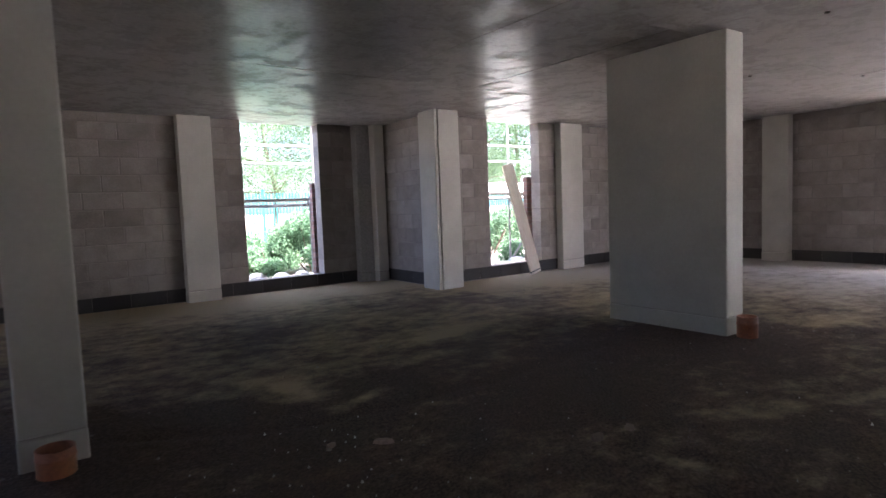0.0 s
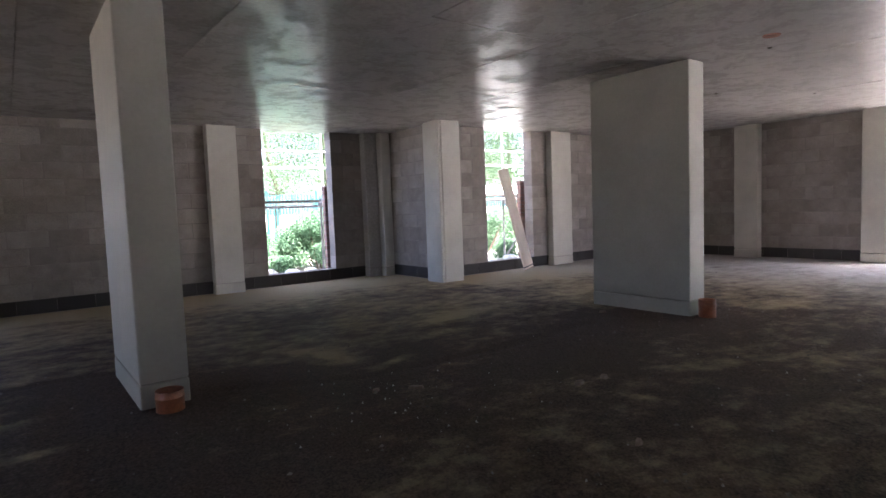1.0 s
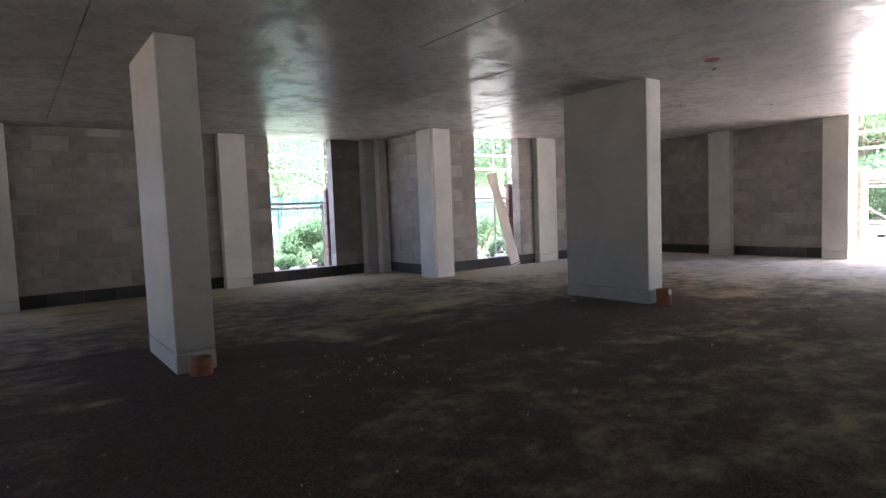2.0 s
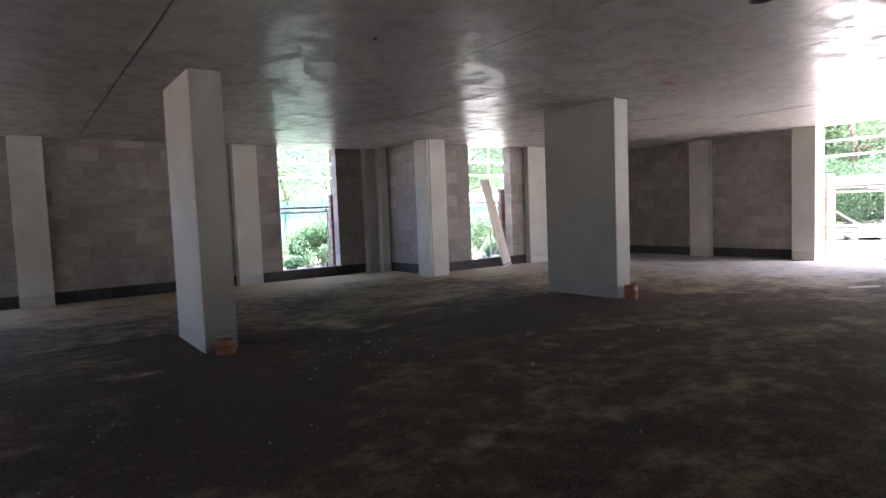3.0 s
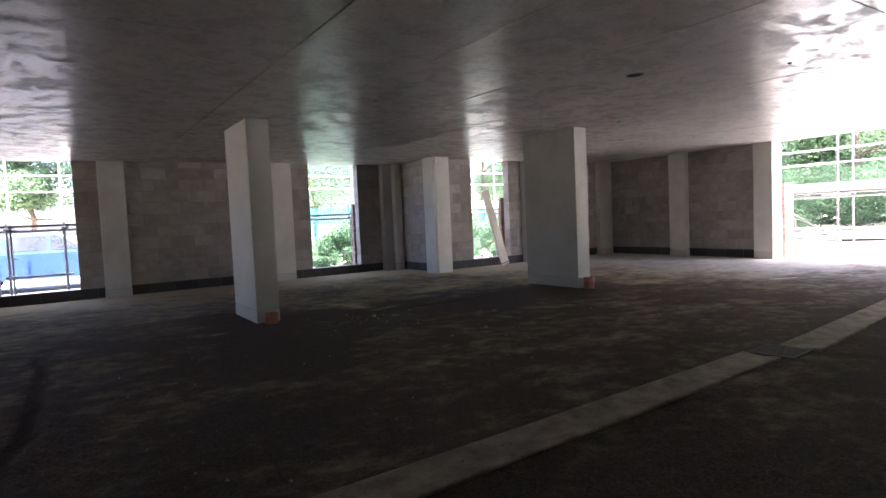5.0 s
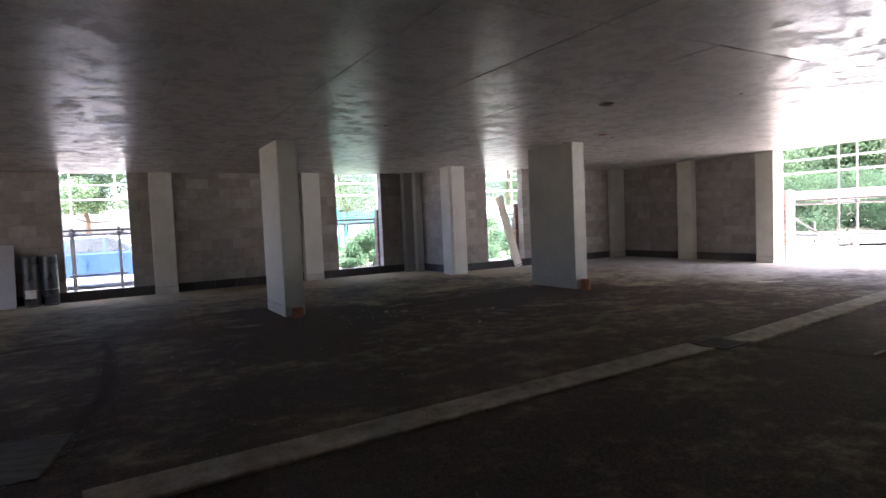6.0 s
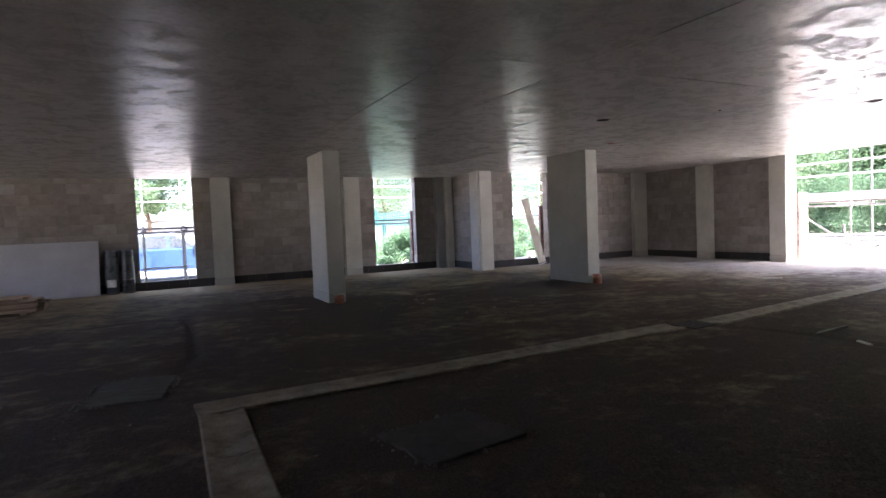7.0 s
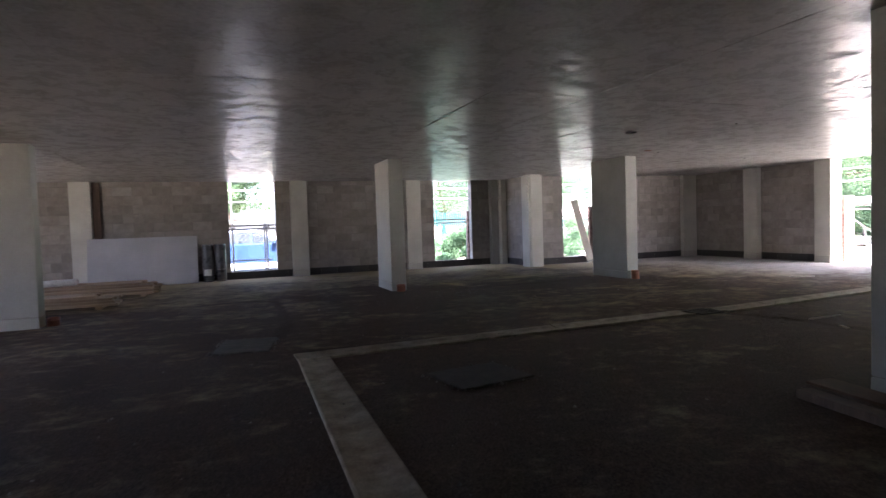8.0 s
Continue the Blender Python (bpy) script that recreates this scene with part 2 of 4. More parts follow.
def part(name, bm, mat, parent=None, label="", smooth=False):
    """Link a bmesh as one mesh object under a thing or a part."""
    me = bpy.data.meshes.new(name)
    bmesh.ops.recalc_face_normals(bm, faces=bm.faces)
    bm.to_mesh(me)
    bm.free()
    me.materials.append(mat)
    if smooth:
        me.shade_smooth()
    ob = new(name, me)
    ob.parent = parent
    if label:
        ob["label"] = label
    return ob


def thing(name, label, category, at=(0, 0, 0), turn=0.0, group="", kind=""):
    ob = new(name)
    ob.matrix_basis = pose(*at, 0, 0, turn)
    ob.empty_display_size = 0.2
    return tagged(ob, label, category, group, kind)


def box(x0, x1, y0, y1, z0, z1, bevel=0.0, segments=1, bm=None):
    own = bm is None
    bm = bm or bmesh.new()
    made = bmesh.ops.create_cube(bm, size=1.0, matrix=Matrix.LocRotScale(((x0 + x1) / 2, (y0 + y1) / 2, (z0 + z1) / 2), None, (abs(x1 - x0), abs(y1 - y0), abs(z1 - z0))))
    if bevel:
        edges = {e for v in made["verts"] for e in v.link_edges}
        bmesh.ops.bevel(bm, geom=list(edges), offset=bevel, segments=segments, profile=0.5, affect="EDGES")
    return bm


def tube(a, b, r0, r1=None, sides=12, bm=None, caps=True):
    """A straight tapered tube from a to b."""
    bm = bm or bmesh.new()
    a, b = Vector(a), Vector(b)
    r1 = r0 if r1 is None else r1
    m = Matrix.Translation((a + b) / 2) @ (b - a).to_track_quat("Z", "Y").to_matrix().to_4x4()
    bmesh.ops.create_cone(bm, cap_ends=caps, segments=sides, radius1=r0, radius2=r1, depth=(b - a).length, matrix=m)
    return bm


def lathe(profile, sides=24, bm=None, at=(0, 0, 0)):
    """A surface of revolution about z from (radius, height) pairs."""
    bm = bm or bmesh.new()
    rings = []
    for r, z in profile:
        rings.append([bm.verts.new((at[0] + r * math.cos(2 * math.pi * k / sides), at[1] + r * math.sin(2 * math.pi * k / sides), at[2] + z)) for k in range(sides)])
    for p, q in zip(rings, rings[1:]):
        for k in range(sides):
            bm.faces.new((p[k], p[(k + 1) % sides], q[(k + 1) % sides], q[k]))
    return bm


# ---- the large structure ----
H = 2.56
THICK = 0.21
PLINTH_H = 0.19
NORTH, STEP_X, NORTH2, EAST, SOUTH, WEST = 7.885, 4.34, 6.41, 10.40, -12.0, -10.0

# sandy streaks: centre, half length, half width, turn
DUST_STREAKS = [(2.48, 3.62, 0.52, 0.12, 12, 0.60), (0.76, 2.98, 0.34, 0.075, -80, 0.62), (0.98, 2.46, 0.26, 0.06, 25, 0.58), (-1.30, 2.29, 0.24, 0.065, -8, 0.50), (-1.12, 1.80, 0.12, 0.06, 10, 0.26), (1.68, 0.75, 0.16, 0.07, -60, 0.42), (1.66, 1.12, 0.10, 0.05, -40, 0.34), (1.87, 1.10, 0.06, 0.04, 10, 0.30),
                (-2.0, -0.16, 0.75, 0.16, -8, 0.17), (-1.0, -0.50, 0.55, 0.14, -12, 0.14), (0.3, -0.66, 0.85, 0.18, -9, 0.15), (1.9, -1.0, 0.8, 0.2, -14, 0.15), (-2.35, 0.85, 0.35, 0.12, 18, 0.22), (-1.5, 3.30, 0.3, 0.10, -40, 0.2),
                (-0.15, -0.55, 0.20, 0.08, 20, 0.2), (2.8, 0.7, 0.5, 0.16, -20, 0.22), (3.2, -0.3, 0.9, 0.25, -12, 0.18), (5.6, 1.4, 1.0, 0.3, 5, 0.2), (5.2, 3.9, 0.9, 0.25, 12, 0.2), (7.2, 2.2, 1.3, 0.35, 8, 0.15),
                (6.0, -0.6, 0.9, 0.25, -15, 0.18), (-2.6, 1.8, 0.5, 0.12, 6, 0.2), (-4.6, 1.4, 1.2, 0.3, 4, 0.18), (-4.4, -0.3, 0.8, 0.25, 0, 0.16), (-3.4, 0.6, 0.5, 0.2, -15, 0.18), (-3.2, 2.9, 0.5, 0.12, 10, 0.2),
                (-4.2, -3.6, 0.9, 0.3, 20, 0.14), (0.4, -4.2, 0.8, 0.25, 10, 0.14), (0.9, -3.2, 0.6, 0.2, -25, 0.14)]
# the old floor's edge: south of it lies the newer, darker asphalt
PATCH_EDGE = [(-12.0, 2.6), (-4.0, 2.6), (-3.0, 2.9), (-2.0, 3.85), (-0.75, 3.8), (-0.3, 2.85), (0.3, 2.45), (0.8, 2.28), (2.0, 2.22), (2.6, 2.2), (3.3, 2.35), (3.9, 2.7), (4.6, 2.2), (5.4, 0.9), (7.0, 0.2), (12.0, 0.0)]
# worn seams between asphalt layers
SEAMS = [[(-4.05, 2.55), (-3.56, 2.70), (-2.97, 2.42), (-2.92, 1.58), (-2.98, -0.32), (-3.12, -1.1)], [(2.38, -2.52), (2.40, -2.74), (2.49, -3.04), (2.59, -3.38), (2.60, -3.75), (2.64, -4.07), (2.82, -4.6), (3.4, -5.0)],
         [(-1.9, 3.86), (-0.74, 3.80)], [(-0.30, 2.82), (0.28, 2.45), (0.8, 2.28), (2.0, 2.22), (3.3, 2.35)]]


def patch_y(x):
    for (xa, ya), (xb, yb) in zip(PATCH_EDGE, PATCH_EDGE[1:]):
        if x <= xb:
            return ya + (yb - ya) * (x - xa) / (xb - xa)
    return PATCH_EDGE[-1][1]


def seam_depth(x, y):
    """1 in the middle of a seam, falling off within a few centimetres; its line wanders."""
    x, y = x + 0.05 * noise.noise((x * 4, y * 4, 6.0)), y + 0.05 * noise.noise((x * 4, y * 4, 9.0))
    best = 9.0
    for line in SEAMS:
        for (xa, ya), (xb, yb) in zip(line, line[1:]):
            dx, dy = xb - xa, yb - ya
            f = min(1.0, max(0.0, ((x - xa) * dx + (y - ya) * dy) / (dx * dx + dy * dy)))
            best = min(best, (x - xa - f * dx) ** 2 + (y - ya - f * dy) ** 2)
    return math.exp(-best / 0.0022)


def dust_at(x, y):
    """How much sandy dust lies at a place: thick along the north walls, thin on the old floor, streaks on the newer
    asphalt; raised near the east opening to paint daylight.
    """
    edge = NORTH if x < STEP_X else NORTH2
    off = edge - y + 0.35 * noise.noise((x * 0.8, y * 0.8, 5.2))
    d = 0.56 * math.exp(-(max(0.0, off) / 1.15) ** 2)
    old = 1 / (1 + math.exp(-(y - patch_y(x) + 0.12 * noise.noise((x * 3, y * 3, 4.4))) * 9))
    fade = min(1.0, max(0.0, off - 0.3) / 3.2)
    d += old * (0.22 - 0.08 * fade)
    # brightens the floor inside the east opening, as daylight does
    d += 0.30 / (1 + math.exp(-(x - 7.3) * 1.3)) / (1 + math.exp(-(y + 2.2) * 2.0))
    d += 0.05 + 0.13 * noise.noise((x * 0.55, y * 0.7, 3.1)) + 0.15 * noise.noise((x * 1.5 - y * 0.5, y * 2.1 + x * 0.4, 8.4)) + 0.09 * noise.noise((x * 4, y * 5.5, 1.4))
    for cx, cy, a, b, turn, much in DUST_STREAKS:
        c, s = math.cos(radians(turn)), math.sin(radians(turn))
        u, v = (x - cx) * c + (y - cy) * s, -(x - cx) * s + (y - cy) * c
        q = (u / a) ** 2 + (v / b) ** 2
        if q < 6:
            d += much * math.exp(-q) * (0.7 + 0.8 * noise.noise((x * 6, y * 6, 2.2)))
    d -= 0.06 / (1 + math.exp((y + 2.6) * 2.5))
    for cx, cy, a in ((-0.15, 2.9, 0.5), (0.35, 2.75, 0.35), (1.35, 2.85, 0.38), (0.55, 2.2, 0.4), (-0.9, 3.3, 0.45), (-0.7, 2.3, 0.45), (3.6, 2.3, 0.6), (4.3, 1.6, 0.5), (2.2, 1.9, 0.7), (-0.9, 0.9, 0.7), (-3.6, -2.0, 0.4), (-1.8, -3.9, 0.6)):
        d -= 0.26 * math.exp(-((x - cx) ** 2 + (y - cy) ** 2) / (a * a))
    return d


def build_floor():
    nx, ny = 400, 390
    x0, x1, y0, y1 = WEST - 0.2, EAST + 0.32, SOUTH - 0.2, NORTH + 0.2
    verts, dust = [], []
    for j in range(ny + 1):
        for i in range(nx + 1):
            x, y = x0 + (x1 - x0) * i / nx, y0 + (y1 - y0) * j / ny
            seam = seam_depth(x, y) if -4.2 < x < 3.6 and -5.2 < y < 4.0 else 0.0
            z = 0.006 * noise.noise((x * 0.9, y * 0.9, 0.5)) + 0.003 * noise.noise((x * 4, y * 4, 2.5)) - 0.006 - 0.020 * seam
            verts.append((x, y, z))
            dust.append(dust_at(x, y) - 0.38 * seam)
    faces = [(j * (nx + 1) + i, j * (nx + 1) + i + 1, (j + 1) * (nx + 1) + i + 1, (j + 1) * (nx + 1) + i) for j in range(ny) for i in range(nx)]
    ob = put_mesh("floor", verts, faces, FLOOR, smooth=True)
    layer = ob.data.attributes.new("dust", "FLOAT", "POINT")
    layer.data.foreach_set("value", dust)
    # 0 to 1 eastwards: how far the daylit grey replaces the sand colour
    layer = ob.data.attributes.new("lit_dust", "FLOAT", "POINT")
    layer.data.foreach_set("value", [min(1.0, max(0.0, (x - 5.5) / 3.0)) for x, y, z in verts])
    return tagged(ob, "dark dusty asphalt floor with sandy streaks", "floor", kind="structure")


build_floor()


# joints that stand open: the joint's line, its axis, and where the panel beside it begins
OPEN_JOINTS = {(1.24, "x", -2.97), (1.24, "x", -0.51), (3.78, "x", -2.97), (3.78, "x", 2.06), (-1.16, "x", -2.97), (-1.16, "x", -0.51), (-1.16, "x", 2.06), (-1.16, "x", 4.64), (6.26, "x", -0.51), (6.26, "x", 2.06),
               (0.0, "x", -2.97), (0.0, "x", -5.49), (2.515, "x", -0.51), (4.64, "y", 1.24), (4.64, "y", 2.515), (4.64, "y", 3.78), (4.64, "y", 5.02), (2.06, "y", 1.24), (-0.51, "y", 0.0), (-2.97, "y", 1.24)}


def build_ceiling():
    """Wide cast planks with open joints, in one mesh, under a backing slab."""
    bm = bmesh.new()
    edge = STEP_X + THICK + 0.02
    box(WEST - 0.3, EAST + 0.23, SOUTH - 0.3, NORTH2 + 0.24, H + 0.02, H + 0.30, bm=bm)
    box(WEST - 0.3, edge, NORTH2 + 0.242, NORTH + 0.24, H + 0.02, H + 0.30, bm=bm)
    rnd = random.Random(9)
    xs = [WEST - 0.3, -8.6, -7.36, -6.12, -4.88, -3.64, -2.40, -1.16, 0.0, 1.24, 2.515, 3.78, 5.02, 6.26, 7.50, 8.74, EAST + 0.23]
    ys = [SOUTH - 0.3, -10.55, -8.02, -5.49, -2.97, -0.51, 2.06, 4.64, 7.12, NORTH + 0.24]
    for xa, xb in zip(xs, xs[1:]):
        for ya, yb in zip(ys, ys[1:]):
            dz = rnd.uniform(-0.0015, 0.0015)
            ga, gb, gc, gd = (0.007 if key in OPEN_JOINTS else 0.0008 for key in ((xa, "x", ya), (xb, "x", ya), (ya, "y", xa), (yb, "y", xa)))
            pieces = [(xa, xb, ya, yb)]
            if yb > NORTH2 + 0.24 and xb > edge:
                pieces = [(xa, xb, ya, NORTH2 + 0.24)] if ya < NORTH2 else []
                if xa < edge:
                    pieces.append((xa, edge, max(ya, NORTH2 + 0.242), yb))
            for a, b, c, d in pieces:
                box(a + ga, b - gb, c + gc, d - gd, H + dz, H + 0.03, bm=bm)
    ob = part("ceiling", bm, SOFFIT)
    return tagged(ob, "smooth glossy grey cast concrete soffit with board joints", "ceiling", kind="structure")


build_ceiling()


def upper_storey():
    """Unseen floor above, added for its shadow: plain outer walls and a flat roof that shade the north side."""
    z0, z1, t = H + 0.30, 5.5, 0.3
    x0, x1, y0, y1, xs, ys = WEST - 0.3, EAST + 0.23, SOUTH - 0.3, NORTH + 0.24, STEP_X + THICK + 0.02, NORTH2 + 0.24
    bm = bmesh.new()
    box(x0, x0 + t, y0, y1, z0, z1, bm=bm)
    ys = 2.0
    box(x1 - t, x1, y0, ys, z0, z1, bm=bm)
    box(x0 + t, x1 - t, y0, y0 + t, z0, z1, bm=bm)
    box(x0 + t, xs, y1 - t, y1, z0, z1, bm=bm)
    box(xs, x1 - t, ys - t, ys, z0, z1, bm=bm)
    box(xs - t, xs, ys, y1 - t, z0, z1, bm=bm)
    box(x0 + t, x1 - t, y0 + t, ys - t, z1 - 0.3, z1 - 0.05, bm=bm)
    box(x0 + t, xs - t, ys - t, y1 - t, z1 - 0.3, z1 - 0.05, bm=bm)
    return tagged(part("wall_upper", bm, SLAB), "unseen plain concrete upper storey, added to shade the north side", "wall", kind="structure")


upper_storey()
BLOCK_MESHES = {}


def block_mesh(length, height, depth, mat):
    key = (round(length, 3), round(height, 3), round(depth, 3), mat.name)
    if key not in BLOCK_MESHES:
        bm = box(-length / 2, length / 2, -depth / 2, depth / 2, -height / 2, height / 2, bevel=0.003)
        me = bpy.data.meshes.new("block")
        bm.to_mesh(me)
        bm.free()
        me.materials.append(mat)
        BLOCK_MESHES[key] = me
    return BLOCK_MESHES[key]


def block_wall(name, along, start, end, face, outward, openings=(), label="", bricks=True):
    """A blockwork wall along x or y. face: the inner face; outward: +1 or -1, the side on which its thickness lies.
    openings: (from, to) stretches that are open from the top of the plinth to the soffit."""
    def world_box(a0, a1, d0, d1, z0, z1, bm):
        d0, d1 = sorted((face + outward * d0, face + outward * d1))
        if along == "x":
            box(a0, a1, d0, d1, z0, z1, bm=bm)
        else:
            box(d0, d1, a0, a1, z0, z1, bm=bm)
    spans, at = [], start
    for o0, o1 in openings:
        spans.append((at, o0))
        at = o1
    spans.append((at, end))
    inset = 0.0045
    bm = bmesh.new()
    world_box(start, end, inset, THICK - inset, -0.15, PLINTH_H - 0.004, bm)
    for a0, a1 in spans:
        if a1 - a0 > 0.05:
            world_box(a0 + inset, a1 - inset, inset, THICK - inset, PLINTH_H - 0.004, H, bm)
    wall = part(name, bm, MORTAR)
    tagged(wall, label, "wall", kind="structure")
    if not bricks:
        return wall
    rnd = random.Random(name)
    joint, pitch_x, pitch_z = 0.010, 0.450, 0.225

    def lay(a0, a1, z0, z1, shift, mat):
        a = a0
        first = True
        while a < a1 - 0.03:
            length = (0.44 if not first or shift < 0.01 else shift)
            b = min(a + length, a1)
            if a1 - b < 0.06:
                b = a1
            pale = name == "wall_north" and abs((a + b) / 2 + 5.95) < 0.22 and 2.2 < z0 + 0.1 < 2.42
            me = block_mesh(round(b - a, 2), z1 - z0, THICK, FADED if pale else mat)
            ob = new("block", me)
            ob.parent = wall
            mid, d = (a + b) / 2, face + outward * (THICK / 2) + rnd.uniform(-0.0015, 0.0015)
            z = (z0 + z1) / 2
            if along == "x":
                ob.matrix_basis = pose(mid, d, z, 0, 0, rnd.uniform(-0.15, 0.15))
            else:
                ob.matrix_basis = pose(d, mid, z, 0, 0, 90 + rnd.uniform(-0.15, 0.15))
            a, first = b + joint, False

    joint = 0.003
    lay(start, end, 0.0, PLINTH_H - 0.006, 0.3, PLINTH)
    joint = 0.010
    rows = 11
    for a0, a1 in spans:
        for r in range(rows):
            z0 = PLINTH_H + r * pitch_z
            z1 = min(z0 + pitch_z - joint, H - 0.004)
            if z1 - z0 > 0.03:
                lay(a0, a1, z0 + 0.002, z1, (0.0, 0.215)[r % 2], BLOCK)
    return wall


W00, W0, W1, W2 = (-9.5, -8.3), (-3.615, -2.44), (2.062, 3.268), (5.53, 6.69)
EAST_OPEN = (-5.6, 1.79)
block_wall("wall_south", "x", WEST, EAST, SOUTH, -1, (), "plain grey blockwork wall", bricks=False)


# pilasters, columns
def pilaster(x0, x1, y0, y1, label, name="pilaster", mat=PALE, bevel=0.012):
    cx, cy, hx, hy = (x0 + x1) / 2, (y0 + y1) / 2, (x1 - x0) / 2, (y1 - y0) / 2
    ob = thing(name, label, "column", (cx, cy, 0), group="concrete columns")
    part("kicker", box(-hx, hx, -hy, hy, -0.02, 0.147, bevel, 2), mat, ob)
    part("joint", box(-hx + 0.012, hx - 0.012, -hy + 0.012, hy - 0.012, 0.140, 0.158), MORTAR, ob, "rough dark day joint")
    part("shaft", box(-hx + 0.002, hx - 0.002, -hy + 0.002, hy - 0.002, 0.151, H + 0.002, bevel, 2), mat, ob)
    return ob


PIL = "pale plastered concrete pilaster against the block wall"
for x0, x1 in ((-7.155, -6.70), (-2.05, -1.61), (1.17, 1.615)):
    pilaster(x0, x1, NORTH - 0.165, NORTH + 0.05, PIL)
pilaster(3.85, 4.105, NORTH - 0.165, NORTH + 0.05, "narrow grey concrete pilaster in the wall corner", mat=SLAB)
pilaster(4.115, STEP_X - 0.03, NORTH - 0.285, NORTH - 0.05, "slim pale boxed pipe casing in the wall corner")
pilaster(7.09, 7.65, NORTH2 - 0.145, NORTH2 + 0.05, PIL)
pilaster(9.86, EAST - 0.005, NORTH2 - 0.13, NORTH2 + 0.05, "pale concrete corner pilaster of the block walls")
pilaster(EAST - 0.17, EAST + 0.10, 3.90, 4.35, PIL)
pilaster(EAST - 0.17, EAST + 0.24, EAST_OPEN[1], 2.215, "pale concrete pilaster at the jamb of the wide opening")
pilaster(-0.717, -0.42, 2.645, 3.705, "slender pale concrete blade column", "blade_column", GREY)
pilaster(4.15, 4.434, 1.785, 2.995, "broad pale concrete blade column", "blade_column", GREY)
pilaster(-7.08, -6.18, 1.28, 1.58, "pale concrete blade column beside stacked timber", "blade_column", GREY)
pilaster(0.315, 0.58, -6.81, -5.61, "pale concrete blade column beside brown boards", "blade_column", GREY)
corner = thing("corner_column", "pale boarded corner column with an open joint", "column", (4.165, 5.96, 0), group="concrete columns")
part("casing", box(0.064, 0.43, -0.006, 0.05, -0.02, H, 0.006), PALE, corner)
part("casing", box(0.0, 0.05, 0.0, 0.41, -0.02, H, 0.006), PALE, corner)
part("core", box(0.02, 0.425, 0.03, 0.40, -0.02, H), GREY, corner)


# ---- outside ----
def build_ground():
    s = 400
    ob = put_mesh("ground", [(-s, -s, -0.17), (s, -s, -0.17), (s, s, -0.17), (-s, s, -0.17)], [(0, 1, 2, 3)], EARTH)
    tagged(ob, "bare earth ground round the building", "ground", kind="structure")
    ob = put_mesh("pavement", [(11.0, -20, -0.155), (24.5, -20, -0.155), (24.5, 12, -0.155), (11.0, 5, -0.155)], [(0, 1, 2, 3)], YARD)
    tagged(ob, "sunlit pale concrete yard", "yard", kind="structure")
    ob = put_mesh("road", [(-14, 11.2, -0.16), (1.6, 11.2, -0.16), (1.6, 16.5, -0.16), (-14, 16.5, -0.16)], [(0, 1, 2, 3)], ROAD)
    tagged(ob, "grey asphalt parking strip", "road", kind="structure")


build_ground()
lawn = put_mesh("ground_grass", [(1.7, 16.6, -0.16), (19.0, 14.2, -0.16), (30.0, 44.0, -0.16), (-2.0, 44.0, -0.16)], [(0, 1, 2, 3)], GRASS)
tagged(lawn, "green grass under the trees behind the fence", "grass", kind="structure")
for pts in ([(1.3, 8.4), (4.6, 8.4), (5.4, 11.3), (1.7, 11.0)], [(4.7, 6.95), (12.4, 6.95), (12.4, 10.2), (5.45, 11.3)]):
    bed = put_mesh("ground_gravel", [(x, y, -0.157) for x, y in pts], [(0, 1, 2, 3)], GRAVEL)
    tagged(bed, "pale gravel bed along the facade", "gravel", kind="structure")


def leaf_cloud(centres, count, size, rnd, lean=0.6):
    """Many small pointed leaves scattered in clumps: (x, y, z, rx, ry, rz) for each clump."""
    verts, faces = [], []
    weights = [c[3] * c[4] * c[5] for c in centres]
    for c in rnd.choices(centres, weights=weights, k=count):
        while True:
            p = Vector((rnd.uniform(-1, 1), rnd.uniform(-1, 1), rnd.uniform(-1, 1)))
            if 0.12 < p.length < 1:
                break
        q = Vector((c[0] + p.x * c[3], c[1] + p.y * c[4], c[2] + p.z * c[5]))
        d = Vector((rnd.uniform(-1, 1), rnd.uniform(-1, 1), rnd.uniform(-1, 1) * lean - 0.15)).normalized()
        w = d.cross(Vector((rnd.uniform(-1, 1), rnd.uniform(-1, 1), rnd.uniform(-1, 1)))).normalized()
        s = size * rnd.uniform(0.6, 1.35)
        n = len(verts)
        verts += [q, q + d * s * 0.5 + w * s * 0.27, q + d * s, q + d * s * 0.5 - w * s * 0.27]
        faces.append((n, n + 1, n + 2, n + 3))
    return verts, faces


